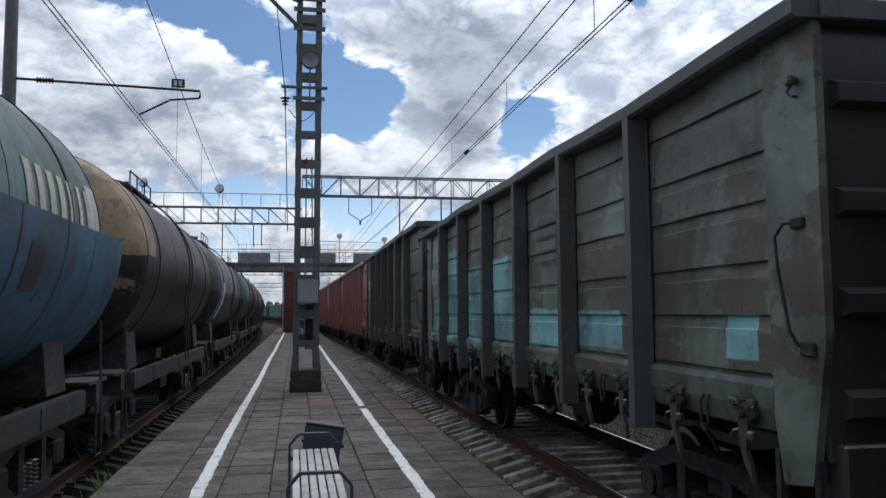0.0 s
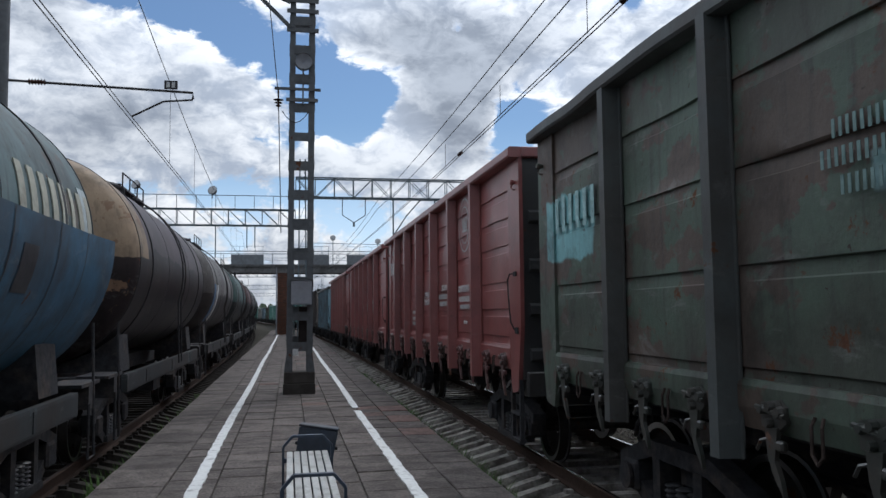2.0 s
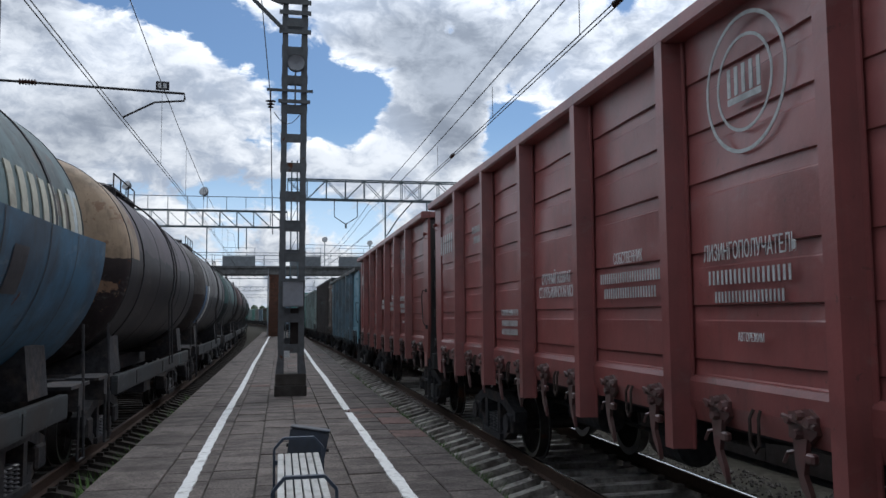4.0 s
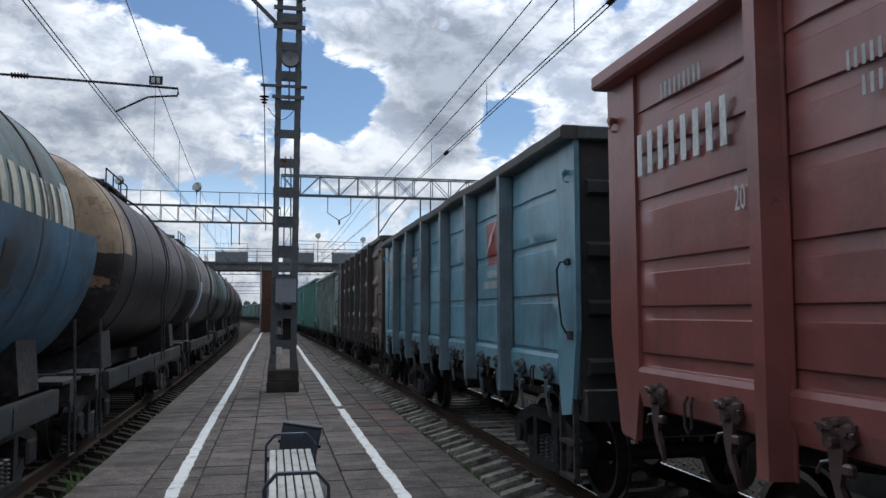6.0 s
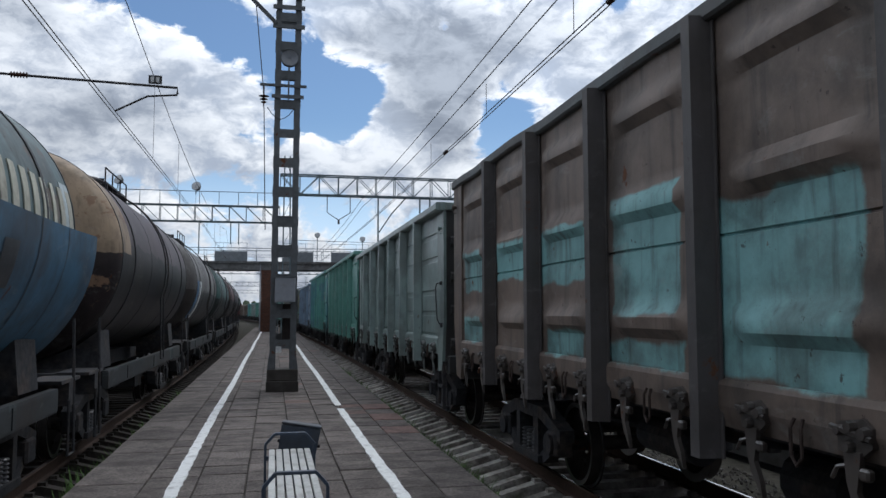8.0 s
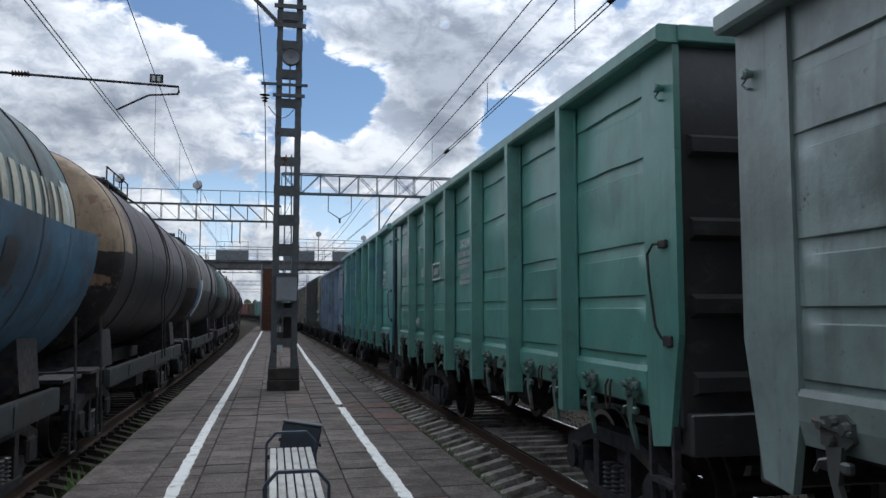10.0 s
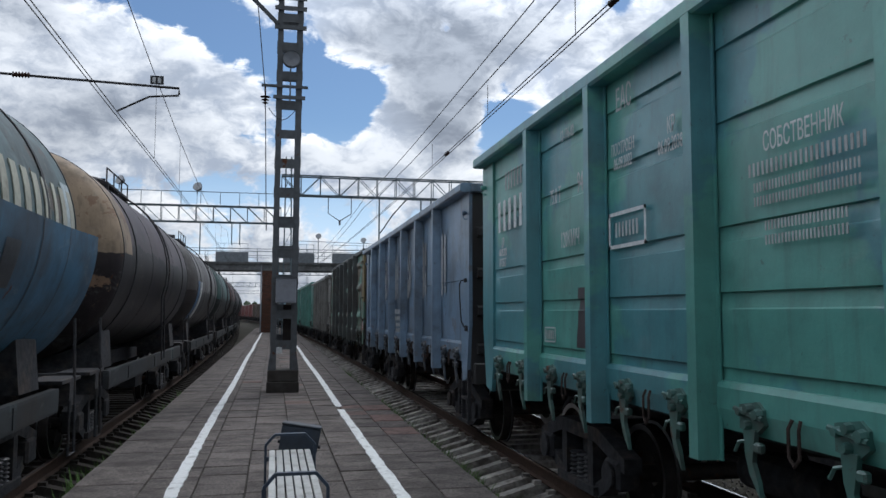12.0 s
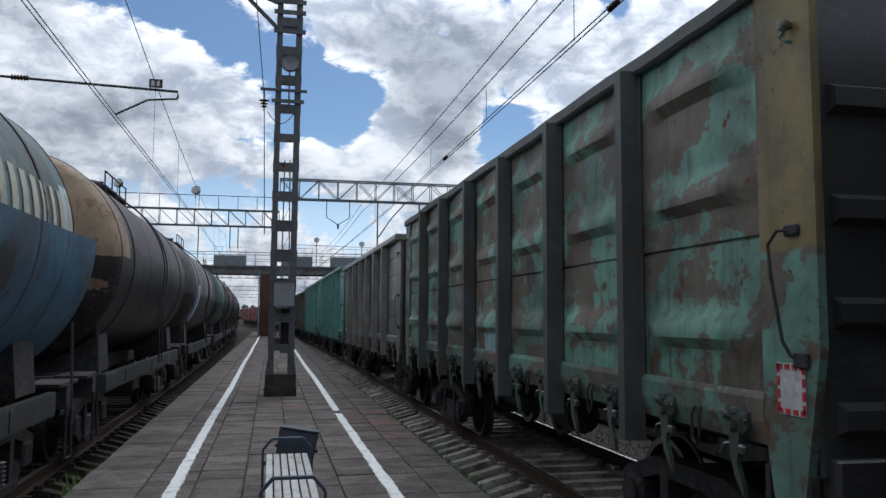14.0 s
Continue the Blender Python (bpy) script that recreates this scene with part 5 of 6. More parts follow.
# Cream marking of eight plain letter-sized shapes, and small patches, on the near blue tank.
near = TANK_THINGS[1]
shell = [o for o in near.children if o.name.startswith("tank_shell")][0]
for i in range(8):
    b = fresh()
    yc, zc = 2.05 + 0.325 * i, 0.27
    on_tank(b, yc, zc, 0.17 if i != 5 else 0.11, 0.40)
    part("marking", b, CREAM, shell)
b = fresh()
on_tank(b, 4.25, 0.2, 0.34, 0.7, 0.01)
part("pale_patch", b, surface("pale_paint_patch", (0.36, 0.41, 0.42), 0.6, bump=0), shell)
# the heating jacket: an outer half shell below the tank's middle, running past the end
b = fresh()
R2 = TANK_R + 0.085
rows = []
for y in (-4.75, -4.2, -2.6, -1.0, 0.6, 2.2, 3.8, 4.4, 4.98):
    flare = 0.0 if y < 4.0 else 0.06 * (y - 4.0)
    rows.append([[b.verts.new(((r + flare) * math.cos(a), y, (r + flare) * math.sin(a))) for a in [radians(1.5 - i * 6) for i in range(16)]] for r in (R2, R2 - 0.02)])
for p, q in zip(rows, rows[1:]):
    for i in range(15):
        b.faces.new((p[0][i], p[0][i + 1], q[0][i + 1], q[0][i]))
        b.faces.new((p[1][i], q[1][i], q[1][i + 1], p[1][i + 1]))
    b.faces.new((p[0][0], q[0][0], q[1][0], p[1][0]))
for i in range(15):
    b.faces.new((rows[-1][0][i], rows[-1][0][i + 1], rows[-1][1][i + 1], rows[-1][1][i]))
part("heating_jacket", b, tank_paint("blue_jacket", (0.055, 0.135, 0.215), rust=0.28, streak=0.4, rough=0.62, spec=0.25, scuff=0.5), shell, "blue steel heating jacket round the lower half", smooth=True)
for y in (1.6, 2.9, 3.9):
    b = fresh()
    for i in range(12):
        a0, a1 = radians(1 - i * 6), radians(-5 - i * 6)
        vs = [b.verts.new(((R2 + 0.006) * math.cos(a), yy, (R2 + 0.006) * math.sin(a))) for a, yy in ((a0, y - 0.012), (a0, y + 0.012), (a1, y + 0.012), (a1, y - 0.012))]
        b.faces.new(vs)
    part("jacket_seam", b, SEAM, shell)
b = fresh()
for i in range(6):
    a0, a1 = radians(-8 - i * 2.4), radians(-10.4 - i * 2.4)
    vs = [b.verts.new(((R2 + 0.006) * math.cos(a), yy, (R2 + 0.006) * math.sin(a))) for a, yy in ((a0, 1.9), (a0, 2.3), (a1, 2.3), (a1, 1.9))]
    b.faces.new(vs)
part("dark_patch", b, SIGN, shell)
brown = [o for o in TANK_THINGS[2].children if o.name.startswith("tank_shell")][0]
b = fresh()
on_tank(b, -TANK_CYL / 2 + 0.37, 0.80, 0.70, 1.50, 0.006, 14)
part("tan_band", b, TANK_TAN, brown, "rust-stained tan paint at the end of the tank", smooth=True)
stripe = [o for o in TANK_THINGS[3].children if o.name.startswith("tank_shell")][0]
b = fresh()
on_tank(b, -4.0, -0.45, 0.55, 1.1)
part("stripe", b, STRIPE_BLUE, stripe)
b = fresh()
on_tank(b, -3.2, -0.45, 0.5, 1.1)
part("stripe", b, LETTER, stripe)


# ---- platform furniture ----
def make_bench():
    bench = thing("bench", "backless bench of pale grey slats in blue-grey steel frames", "bench", at=pose(0.18, 0, 0))
    n = 6
    for i in range(n):
        x = -0.165 + i * 0.066
        part("slat", box(fresh(), x - 0.027, x + 0.027, 4.75, 8.02, 0.425, 0.452, 0.004), BENCH_SLAT, bench)
    for y in (4.9, 5.93, 7.82):
        b = fresh()
        ring = [(-0.225, 0.0), (-0.225, 0.53), (-0.14, 0.625), (0.14, 0.625), (0.225, 0.53), (0.225, 0.0)]
        for p, q in zip(ring, ring[1:]):
            d = Vector((q[0] - p[0], 0, q[1] - p[1])).normalized()
            nrm = Vector((-d.z, 0, d.x)) * 0.011
            a, c = Vector((p[0], y, p[1])), Vector((q[0], y, q[1]))
            vs = [b.verts.new(v + nrm * s + Vector((0, t, 0))) for v in (a, c) for s, t in ((-1, -0.025), (1, -0.025), (1, 0.025), (-1, 0.025))]
            for f in ((0, 1, 2, 3), (7, 6, 5, 4), (0, 4, 5, 1), (1, 5, 6, 2), (2, 6, 7, 3), (3, 7, 4, 0)):
                b.faces.new([vs[j] for j in f])
        box(b, -0.22, 0.22, y - 0.02, y + 0.02, 0.385, 0.424)
        for s in (-1, 1):
            box(b, s * 0.225 - 0.04, s * 0.225 + 0.04, y - 0.04, y + 0.04, 0.0, 0.012)
        part("armrest_frame", b, BENCH_FRAME, bench)
    return bench


def make_bin():
    bin_ = thing("litter_bin", "tilted dark blue steel litter bin behind the bench", "litter bin", at=pose(0.215, 8.42, 0.02, -4, 9, -5))
    b = fresh()
    slab(b, [(-0.175, 0.0), (0.175, 0.0), (0.195, 0.6), (-0.195, 0.6)], "Y", -0.15, 0.15)
    bmesh.ops.bevel(b, geom=list(b.edges), offset=0.012, segments=2, affect="EDGES")
    part("body", b, BIN_BLUE, bin_)
    part("rim", box(fresh(), -0.197, 0.197, -0.153, 0.153, 0.602, 0.622, 0.006), BIN_BLUE, bin_)
    part("pivot", bar(fresh(), (-0.215, 0, 0.42), (0.215, 0, 0.42), 0.018), STEEL, bin_)
    return bin_


MAST_X, MAST_Y = 0.235, 18.75


def make_mast():
    mast = thing("catenary_mast", "grey steel lattice mast with batten plates on a concrete block", "mast", at=pose(MAST_X, MAST_Y, 0, 0, 0.35, 0))
    lower = part("base", box(fresh(), -0.355, 0.355, -0.35, 0.35, -0.03, 0.235, 0.015), CAST, mast)
    part("base", box(fresh(), -0.34, 0.34, -0.335, 0.335, 0.239, 0.49, 0.015), CAST, mast)
    W, D, TOP = 0.285, 0.27, 11.0
    for sx in (-1, 1):
        for sy in (-1, 1):
            b = fresh()
            lean = 0.0
            out = [(sx * W, sy * D), (sx * (W - 0.13), sy * D), (sx * (W - 0.13), sy * (D - 0.012)), (sx * (W - 0.014), sy * (D - 0.012)), (sx * (W - 0.014), sy * (D - 0.13)), (sx * W, sy * (D - 0.13))]
            slab(b, out, "Z", 0.49, TOP)
            part("leg", b, GALV, mast)
    me = mesh_of("batten", box(fresh(), -W + 0.10, W - 0.10, -0.006, 0.006, -0.10, 0.10), GALV)
    ms = mesh_of("batten", box(fresh(), -0.006, 0.006, -D + 0.1, D - 0.1, -0.10, 0.10), GALV)
    z = 1.05
    i = 0
    while z < TOP:
        part("batten", me, None, mast, at=pose(0, -D - 0.005, z))
        part("batten", me, None, mast, at=pose(0, D + 0.005, z + 0.12))
        for s in (-1, 1):
            part("batten", ms, None, mast, at=pose(s * (W + 0.005), 0, z + 0.06))
        z += 0.68
    for s in (-1, 1):
        b = fresh()
        slab(b, [(s * 0.34, 0.49), (s * (W - 0.12), 0.49), (s * (W - 0.12), 0.9), (s * W, 0.9)], "Y", -D - 0.012, -D - 0.002)
        part("gusset", b, GALV, mast)
    cab = part("cabinet", box(fresh(), -0.20, 0.25, -D - 0.23, -D - 0.02, 1.98, 2.53, 0.01), BOXED, mast, "pale grey equipment cabinet")
    part("door", box(fresh(), -0.175, 0.225, -D - 0.238, -D - 0.231, 2.01, 2.50, 0.003), BOXED, cab)
    part("cabinet_roof", box(fresh(), -0.22, 0.27, -D - 0.25, -D - 0.01, 2.532, 2.56), GALV, cab)
    part("dark_panel", box(fresh(), -0.02, 0.23, -0.06, 0.06, 0.95, 1.95, 0.01), surface("dark_brown_panel", (0.03, 0.022, 0.02), 0.7), mast)
    part("notice", box(fresh(), -0.155, -0.03, -D - 0.022, -D - 0.014, 0.86, 1.0), LETTER, mast)
    # round loudspeaker in a ring, facing along the platform
    b = fresh()
    lathe(b, [(0.03, -0.2), (0.10, -0.17), (0.185, -0.02), (0.19, 0.0), (0.17, 0.0), (0.12, -0.03), (0.02, -0.05)], (0, 0, 0), "Y", 24, closed=False)
    lamp = part("loudspeaker", b, BOXED, mast, "round grey loudspeaker", smooth=True, at=pose(0.03, -D - 0.06, 7.56, 0, 0, 180))
    part("hood", lathe(fresh(), [(0.205, -0.08), (0.205, 0.03), (0.19, 0.03), (0.19, -0.08)], (0, 0, 0), "Y", 24, closed=False), GALV, lamp)
    part("strut", box(fresh(), 0.0, 0.035, -D - 0.06, -D - 0.03, 6.55, 7.4), GALV, mast)
    # cross arm with an insulator, and the stay at the top
    arm = part("cross_arm", box(fresh(), -0.62, 0.42, -D - 0.05, -D - 0.01, 6.88, 6.94), GALV, mast)
    part("cross_arm_tie", box(fresh(), -0.36, 0.36, -D - 0.05, -D - 0.01, 6.62, 6.7), GALV, mast)
    b = fresh()
    for i in range(3):
        lathe(b, [(0.03, -0.02), (0.12 - i * 0.025, 0.0), (0.03, 0.03)], (-0.53, -D - 0.03, 6.64 - i * 0.07), "Z", 14)
    bar(b, (-0.53, -D - 0.03, 6.4), (-0.53, -D - 0.03, 6.88), 0.015)
    part("insulator", b, INSULATOR, arm, smooth=True)
    b = fresh()
    pipe(b, [(-0.45 + 0.1 * i, -D - 0.03, 6.55 - 0.42 * math.sin(math.pi * (i + 1) / 8)) for i in range(7)], 0.009, 5)
    part("cable_loop", b, WIRE, arm)
    b = fresh()
    bar(b, (-0.28, -D - 0.03, 8.35), (-1.0, -D - 0.03, 9.05), 0.055, 4)
    bar(b, (-0.28, -D - 0.03, 8.95), (-1.4, -D - 0.03, 9.35), 0.055, 4)
    part("bracket", b, GALV, mast)
    for z in (8.3, 8.75, 9.0):
        part("clamp", box(fresh(), -0.36, 0.36, -D - 0.045, -D - 0.012, z - 0.05, z + 0.05), GALV, mast)
    b = fresh()
    pipe(b, [(-0.83, -D, 9.6), (-0.55, -D, 6.88), (-0.52, -D, 6.3), (-0.44, -D, 3.6)], 0.011, 5)
    part("down_lead", b, WIRE, mast)
    return mast


def truss(b, x0, x1, y, z0, z1, n, r=0.035, depth=0.5):
    """A lattice crossbar of two faces."""
    for dy in (-depth / 2, depth / 2):
        for z in (z0, z1):
            bar(b, (x0, y + dy, z), (x1, y + dy, z), r * 1.25, 4)
        step = (x1 - x0) / n
        for i in range(n + 1):
            x = x0 + i * step
            bar(b, (x, y + dy, z0), (x, y + dy, z1), r * 0.75, 4)
            if i < n:
                bar(b, (x, y + dy, z1 if i % 2 == 0 else z0), (x + step, y + dy, z0 if i % 2 == 0 else z1), r * 0.6, 4) if n % 2 else bar(b, (x, y + dy, z1), (x + step, y + dy, z0), r * 0.6, 4)
    return b


def lattice_pole(b, x, y, h, w=0.32, base=-0.4):
    for sx in (-1, 1):
        for sy in (-1, 1):
            bar(b, (x + sx * w / 2, y + sy * w / 2, base), (x + sx * w * 0.3, y + sy * w * 0.3, h), 0.03, 4)
    n = int((h - base) / 0.7)
    for i in range(n):
        z = base + i * 0.7
        k = 1 - 0.4 * i / n
        s = 1 if i % 2 else -1
        bar(b, (x - s * w / 2 * k, y - w / 2 * k, z), (x + s * w / 2 * k, y - w / 2 * k, z + 0.7), 0.016, 4)
    return b


def floodlight(parent, x, y, z, turn):
    b = fresh()
    lathe(b, [(0.05, -0.32), (0.2, -0.22), (0.27, 0.0), (0.25, 0.01)], (0, 0, 0), "Y", 18)
    body = part("floodlight", b, GALV, parent, "round grey floodlight", smooth=True, at=pose(x, y, z, 20, 0, turn))
    part("lens", lathe(fresh(), [(0.245, 0.012), (0.02, 0.03)], (0, 0, 0), "Y", 18), LENS, body)
    bar_ = bar(fresh(), (x, y, z - 0.5), (x, y, z - 0.1), 0.03)
    part("bracket", bar_, GALV, parent)


def make_gantries():
    g = thing("gantry", "blue-grey lattice crossbar with drop posts over the track", "gantry")
    part("crossbar", truss(fresh(), 0.3, 12.2, 39.0, 7.36, 8.30, 13), GANTRY_BLUE, g)
    for x in (0.62, 11.8):
        part("column", lattice_pole(fresh(), x, 39.0, 9.2, 0.42, 0.0 if x < 2 else -0.8), GANTRY_BLUE, g)
    for x, drop in ((4.95, 2.4), (7.0, 1.2), (7.5, 1.2)):
        part("drop_post", bar(fresh(), (x, 38.7, 7.36), (x, 38.7, 7.36 - drop), 0.04, 6), GANTRY_BLUE, g)
    b = fresh()
    for x0, x1 in ((2.5, 3.05), (3.6, 3.05)):
        pipe(b, [(x0, 38.7, 7.36), (x0, 38.7, 6.5), (x1, 38.7, 6.15)], 0.022, 5)
    bar(b, (3.05, 38.7, 6.15), (3.05, 38.7, 5.95), 0.05)
    part("hanger", b, WIRE, g)
    b = fresh()
    pipe(b, [(6.3, 38.7, 7.3), (5.6, 38.7, 6.5), (5.0, 38.7, 5.6)], 0.03, 5)
    part("registration_arm", b, WIRE, g)
    g2 = thing("gantry", "pale blue lattice crossbar with a walkway rail and floodlights", "gantry")
    part("crossbar", truss(fresh(), -13.0, 0.35, 48.0, 6.95, 7.88, 14), GANTRY_BLUE, g2)
    b = fresh()
    for i in range(13):
        bar(b, (-12.8 + i * 1.08, 47.75, 7.88), (-12.8 + i * 1.08, 47.75, 8.67), 0.022, 4)
    bar(b, (-12.9, 47.75, 8.67), (0.3, 47.75, 8.67), 0.025, 4)
    part("walkway_rail", b, GANTRY_BLUE, g2)
    for x in (0.1, -12.6):
        part("column", lattice_pole(fresh(), x, 48.0, 9.0, 0.42, 0.0 if x > -1 else -0.9), GANTRY_BLUE, g2)
    for x, drop in ((-4.15, 1.9), (-2.4, 1.3), (-1.95, 1.3)):
        part("drop_post", bar(fresh(), (x, 47.75, 6.95), (x, 47.75, 6.95 - drop), 0.035, 6), GANTRY_BLUE, g2)
    floodlight(g2, -8.55, 47.6, 9.2, 150)
    floodlight(g2, -4.35, 47.6, 8.95, 160)
    # smaller crossbars down the line
    for y, x0, x1 in ((112.0, -11.0, 9.5), (165.0, -14.0, 7.0), (225.0, -20.0, 2.0)):
        far = thing("gantry", "far lattice crossbar over the tracks", "gantry")
        part("crossbar", truss(fresh(), x0, x1, y, 6.9, 7.7, 18, 0.04), GANTRY_BLUE, far)
        for x in (x0 + 0.4, x1 - 0.4):
            part("column", lattice_pole(fresh(), x, y, 9.0, 0.5, -0.9), GANTRY_BLUE, far)


def make_footbridge():
    br = thing("footbridge", "grey concrete footbridge over the tracks with railings", "footbridge")
    y = 76.0
    b = fresh()
    box(b, -32, 32, y - 1.6, y + 1.6, 6.12, 6.32)
    part("deck", b, BRIDGE, br)
    for yy in (y - 1.45, y + 1.35):
        part("girder", slab(fresh(), [(-32, 6.118), (-32, 5.56), (32, 5.56), (32, 6.118)], "Y", yy, yy + 0.12), BRIDGE, br)
    for yy in (y - 1.5, y + 1.5):
        q = fresh()
        bar(q, (-32, yy, 7.5), (32, yy, 7.5), 0.035, 4)
        bar(q, (-32, yy, 6.9), (32, yy, 6.9), 0.02, 4)
        part("handrail", q, GANTRY_BLUE, br)
        post = mesh_of("railing_post", bar(fresh(), (0, 0, 6.32), (0, 0, 7.5), 0.025, 4), GANTRY_BLUE)
        for i in range(33):
            part("railing_post", post, None, br, at=pose(-24 + i * 1.5, yy, 0))
    for x0, x1 in ((-5.1, -2.25), (0.85, 3.6), (5.2, 9.8)):
        sh = part("shield", box(fresh(), x0, x1, y - 1.62, y - 1.56, 6.30, 7.2), SHIELD, br)
        q = fresh()
        for i in range(5):
            x = x0 + 0.05 + i * (x1 - x0 - 0.1) / 4
            bar(q, (x, y - 1.6, 7.2), (x, y - 1.6, 7.95), 0.02, 4)
        bar(q, (x0, y - 1.6, 7.95), (x1, y - 1.6, 7.95), 0.02, 4)
        bar(q, (x0, y - 1.6, 7.55), (x1, y - 1.6, 7.55), 0.012, 4)
        part("mesh_frame", q, GANTRY_BLUE, sh)
    for x0, x1, z0 in ((-17.0, -16.0, -1.0), (16.5, 17.5, -1.0)):
        part("pier", box(fresh(), x0, x1, y - 0.7, y + 0.7, z0, 5.56), BRIDGE, br)
    for x, h in ((4.1, 8.9), (8.4, 8.6)):
        pole = part("lamp_pole", bar(fresh(), (x, y + 1.4, 6.3), (x, y + 1.4, h), 0.04, 6), GANTRY_BLUE, br)
        floodlight(br, x, y + 1.4, h + 0.15, 170)
    q = fresh()
    bar(q, (2.0, y + 1.4, 8.55), (12.0, y + 1.4, 8.35), 0.03, 4)
    part("cable_tray", q, GANTRY_BLUE, br)
    # brick pillar on the platform, brick by brick on its near face
    pil = thing("brick_pillar", "red brick pillar carrying the footbridge", "pillar")
    part("core", box(fresh(), -1.02, -0.02, y - 1.36, y - 0.3, -0.03, 5.55), JOINT, pil)
    me = mesh_of("brick", box(fresh(), -0.12, 0.12, -0.05, 0.05, -0.03, 0.03, 0.004), BRICK)
    rows = 0
    z = 0.035
    while z < 5.5:
        off = 0.125 if rows % 2 else 0.0
        for i in range(4):
            part("brick", me, None, pil, at=pose(-0.90 + i * 0.25 + off * 0.5 - 0.03, y - 1.39, z))
        z += 0.078
        rows += 1
    part("downpipe", bar(fresh(), (-1.1, y - 1.42, 0), (-1.1, y - 1.42, 6.2), 0.06, 8), BOXED, pil)
    return br


def make_left_mast():
    m = thing("cantilever_mast", "grey steel mast with a cantilever over the tank train", "mast", at=pose(0, 18.2, 0))
    part("pole", lathe(fresh(), [(0.17, -0.8), (0.15, 4.0), (0.12, 10.0)], (-6.0, 0, 0), "Z", 14), GALV, m, smooth=True)
    arm = part("cantilever", pipe(fresh(), [(-5.9, 0, 6.78), (-2.1, 0, 6.66), (-2.1, 0, 6.52)], 0.028, 8), WIRE, m)
    b = fresh()
    ribs = []
    for i in range(6):
        ribs += [(0.035, i * 0.06 - 0.025), (0.07, i * 0.06), (0.035, i * 0.06 + 0.025)]
    lathe(b, ribs, (-5.45, 0, 6.765), "X", 12)
    part("insulator", b, INSULATOR, m, smooth=True)
    part("registration_arm", pipe(fresh(), [(-2.1, 0, 6.5), (-2.72, 0, 6.44), (-3.38, 0, 6.08)], 0.022, 6), WIRE, m)
    part("stay", bar(fresh(), (-5.95, 0, 9.6), (-3.3, 0, 8.75), 0.025, 6), WIRE, m)
    plate = part("number_plate", box(fresh(), -2.70, -2.42, -0.05, -0.03, 6.71, 6.90), SIGN, m)
    for x in (-2.62, -2.51):
        part("mark", box(fresh(), x - 0.035, x + 0.035, -0.056, -0.051, 6.745, 6.865), LETTER, plate)
    return m


def wire(name, label, spans, r=0.008, droppers=None):
    """Overhead wire: points (x, y, z) with a sag to each next point."""
    b = fresh()
    pts = []
    for (p, q, sag) in spans:
        for i in range(13):
            u = i / 12
            v = Vector(p).lerp(Vector(q), u)
            v.z -= sag * 4 * u * (1 - u)
            v.x += bend(v.y)
            pts.append(v)
    pipe(b, pts, r, 5)
    w = thing(name, label, "overhead wire", "overhead wires")
    part("conductor", b, WIRE, w)
    for i, (x, y, z0, z1) in enumerate(droppers or ()):
        part("dropper", bar(fresh(), (x + bend(y), y, z0), (x + bend(y), y, z1), 0.007, 4), WIRE, w)
    return w


def make_wires():
    for x in (-3.42, -3.34):
        wire("contact_wire", "thin dark contact wire over the tank train", [((x, -30, 6.04), (x, 18.2, 6.04), 0.0), ((x, 18.2, 6.04), (x + 0.3, 70, 6.0), 0.02), ((x + 0.3, 70, 6.0), (x, 130, 6.0), 0.02), ((x, 130, 6.0), (x, 220, 6.0), 0.02)], 0.010)
    sag = 1.35
    drops = []
    for u in (0.1, 0.22, 0.36, 0.5, 0.64, 0.78):
        y = 18.2 + 51.8 * u
        drops.append((-3.3, y, 6.04, 8.75 - sag * 4 * u * (1 - u)))
    wire("messenger_wire", "sagging messenger wire with droppers over the tank train", [((-3.3, -32, 8.75), (-3.3, 18.2, 8.75), sag), ((-3.3, 18.2, 8.75), (-3.3, 70, 8.75), sag), ((-3.3, 70, 8.75), (-3.3, 130, 8.75), sag)], 0.011, drops)
    for x, z in ((4.28, 5.85), (4.36, 5.85)):
        wire("contact_wire", "thin dark contact wire over the passing train", [((x, -30, z), (x, 39, z), 0.0), ((x, 39, z), (x - 0.2, 90, z), 0.02), ((x - 0.2, 90, z), (x, 200, z), 0.02)], 0.010)
    drops = [(4.3, y, 5.85, 6.5) for y in (11, 16, 22, 28, 34)]
    wire("messenger_wire", "sagging messenger wire over the passing train", [((4.3, -14, 7.3), (4.3, 39, 6.85), 0.45), ((4.3, 39, 6.85), (4.3, 90, 7.0), 0.5)], 0.011, drops)
    wire("feeder_wire", "dark feeder wire above the passing train", [((4.3, -14, 7.6), (4.3, 39, 7.25), 0.3), ((4.3, 39, 7.25), (4.3, 90, 7.4), 0.5)], 0.011)
    for y in (9.5, 20.0):
        b = fresh()
        for i in range(4):
            lathe(b, [(0.015, -0.03), (0.05, 0), (0.015, 0.03)], (4.32, y + i * 0.09, 5.86), "Y", 8)
        tagged(thing("section_insulator", "small dark insulator on the contact wire", "insulator", bm=b, material=INSULATOR))


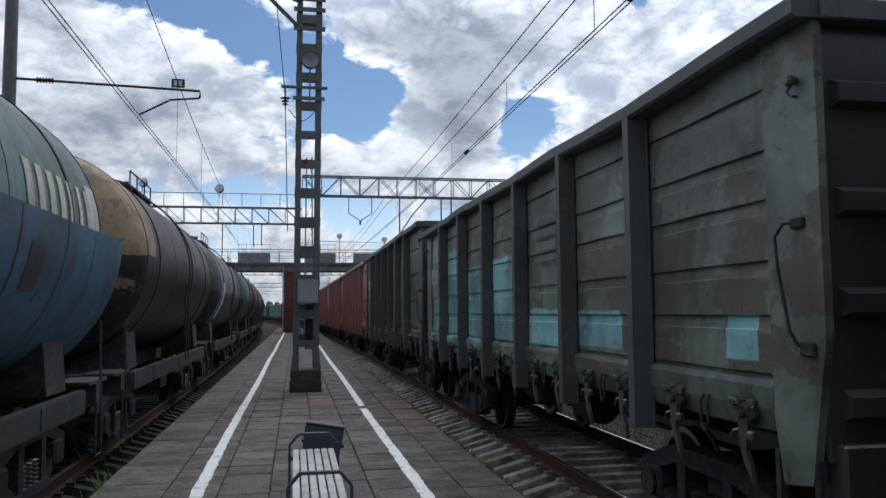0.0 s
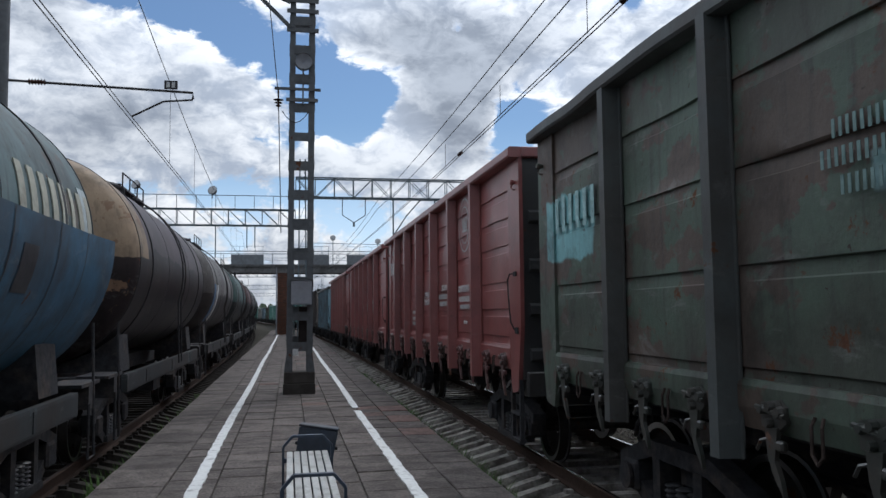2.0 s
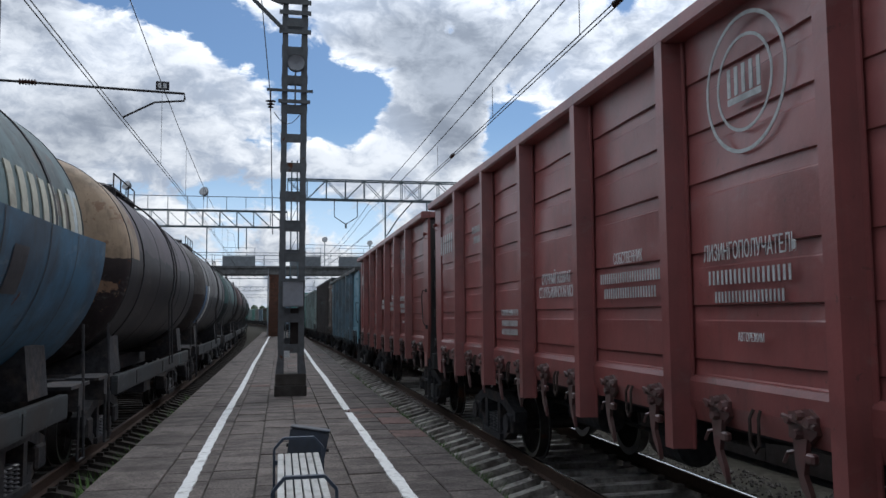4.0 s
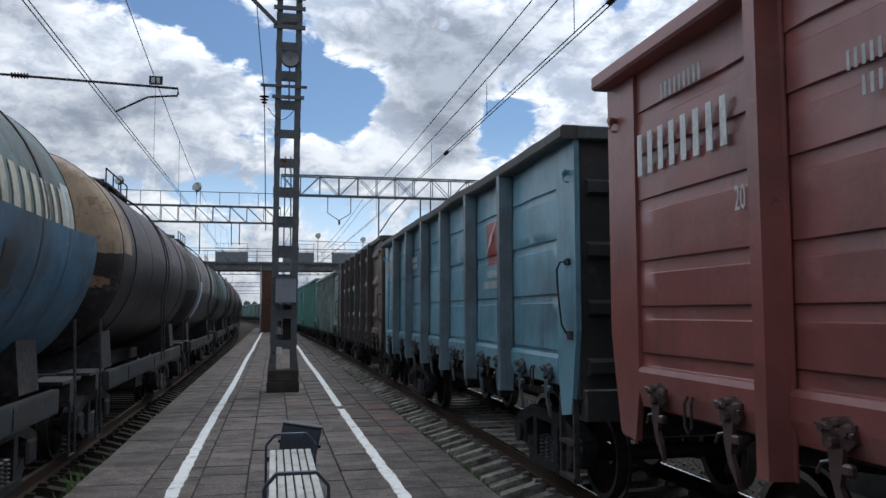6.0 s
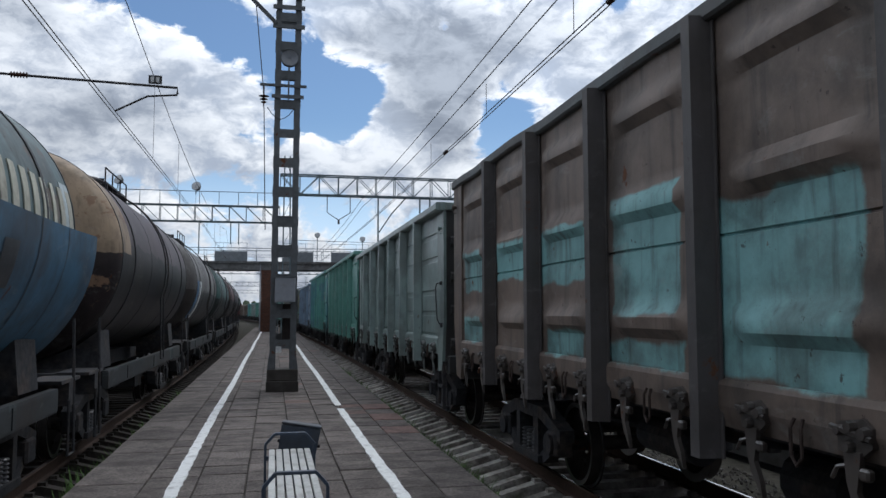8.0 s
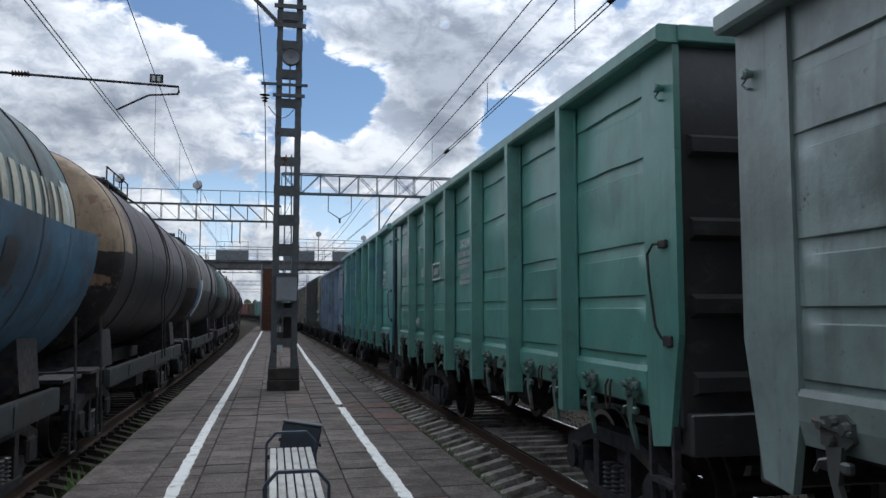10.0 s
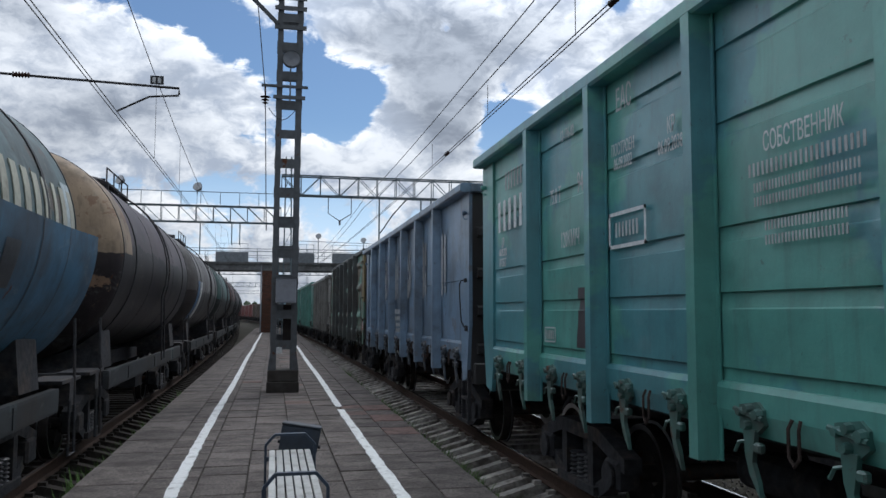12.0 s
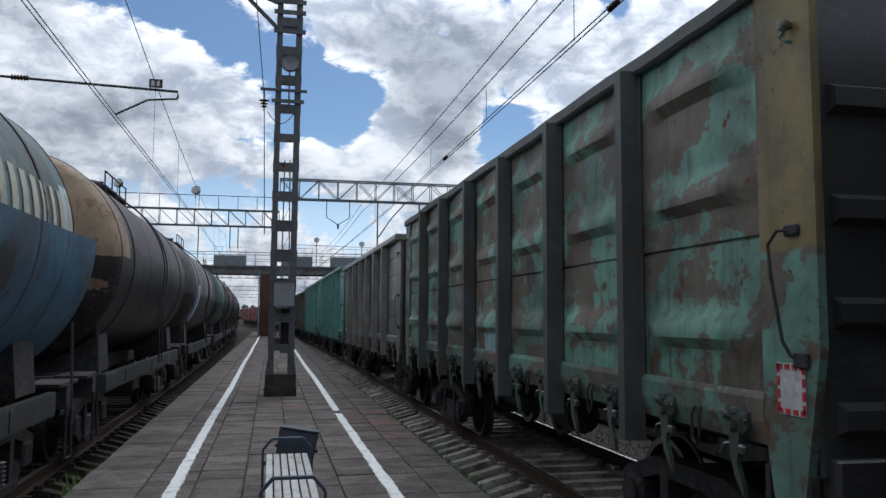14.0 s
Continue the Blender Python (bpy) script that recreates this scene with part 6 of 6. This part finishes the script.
# ---- plants and the distance ----
def make_weeds():
    rng = random.Random(5)
    b = fresh()
    spots = [(2.3, y) for y in np.arange(7.6, 30, 0.55)] + [(2.26, y) for y in np.arange(8.0, 13.0, 0.3)] + [(-2.06, y) for y in np.arange(7.0, 22, 1.6)] + [(-2.2, 9.4), (-2.15, 10.4), (-2.2, 11.0)]
    for x, y in spots:
        dense = rng.random()
        for _ in range(int(15 + 110 * dense * dense)):
            px, py = x + rng.gauss(0, 0.07), y + rng.gauss(0, 0.35)
            if -1.98 < px < 2.18 and not (abs(x - 1.9) < 0.1):
                px = 2.2 + rng.random() * 0.28 if x > 0 else -2.0 - rng.random() * 0.25
            on = -1.96 < px < 2.16
            h, a = rng.uniform(0.05, 0.17) * (0.6 if on else 1.0) + (0.0 if on else 0.34), rng.uniform(0, 6.28)
            z = 0.0 if on else RAIL - 0.39
            w = rng.uniform(0.006, 0.014)
            lean = Vector((math.cos(a), math.sin(a), 0)) * h * rng.uniform(0.2, 0.7)
            side = Vector((-math.sin(a), math.cos(a), 0)) * w
            base = Vector((px, py, z))
            tip = base + lean + Vector((0, 0, h))
            mid = base + lean * 0.4 + Vector((0, 0, h * 0.6))
            vs = [b.verts.new(p) for p in (base - side, base + side, mid + side * 1.2, mid - side * 1.2, tip)]
            b.faces.new(vs[:4])
            b.faces.new((vs[3], vs[2], vs[4]))
    thing("weeds", "green grass tufts along the platform edges", "grass", bm=b, material=LEAF, kind="stuff")


def make_woods():
    """A low far tree line of many ragged crowns."""
    rng = random.Random(8)
    b = fresh()
    one = fresh()
    bmesh.ops.create_icosphere(one, subdivisions=1, radius=1.0)
    ico = ([v.co.copy() for v in one.verts], [[v.index for v in f.verts] for f in one.faces])
    one.free()
    for _ in range(420):
        a = rng.uniform(-1.2, 1.2)
        d = rng.uniform(380, 560)
        x, y = math.sin(a) * d, math.cos(a) * d
        h, w = rng.uniform(5, 11), rng.uniform(3, 7)
        for _ in range(5):
            c = Vector((x + rng.gauss(0, w * 0.5), y + rng.gauss(0, 2), h * rng.uniform(0.25, 0.9) - 1.5))
            r = rng.uniform(1.2, 2.8)
            m = Matrix.Translation(c) @ Euler((rng.random() * 3, rng.random() * 3, 0)).to_matrix().to_4x4() @ Matrix.Diagonal((r, r * 1.2, r * 0.9, 1))
            vs = [b.verts.new(m @ (v * rng.uniform(0.75, 1.2))) for v in ico[0]]
            for f in ico[1]:
                b.faces.new([vs[j] for j in f])
    thing("far_woods", "low line of far green trees on the horizon", "trees", bm=b, material=WOODS, kind="stuff")


make_bench()
make_bin()
make_mast()
make_gantries()
make_footbridge()
make_left_mast()
make_wires()
make_weeds()
make_woods()


def motions():
    """The train rolls towards the camera and past it; its wheels turn with the way it goes."""
    times = [i * 0.5 for i in range(29)]
    for i, wagon in enumerate(WAGONS):
        rows = []
        for t in times:
            y = START + PITCH * i - travelled(t)
            rows.append((t, pose(RIGHT + bend(y), y, RAIL, 0, 0, heading(y))))
        walk(wagon, rows)
    spin = [i / 30 * 1.8 for i in range(234)]
    spin = [t for t in spin if t < 14.0] + [14.0]
    for w in WHEELSETS:
        place = w.matrix_basis.translation.copy()
        walk(w, [(t, pose(*place, math.degrees(travelled(t) / 0.475), 0, 0)) for t in spin])


motions()
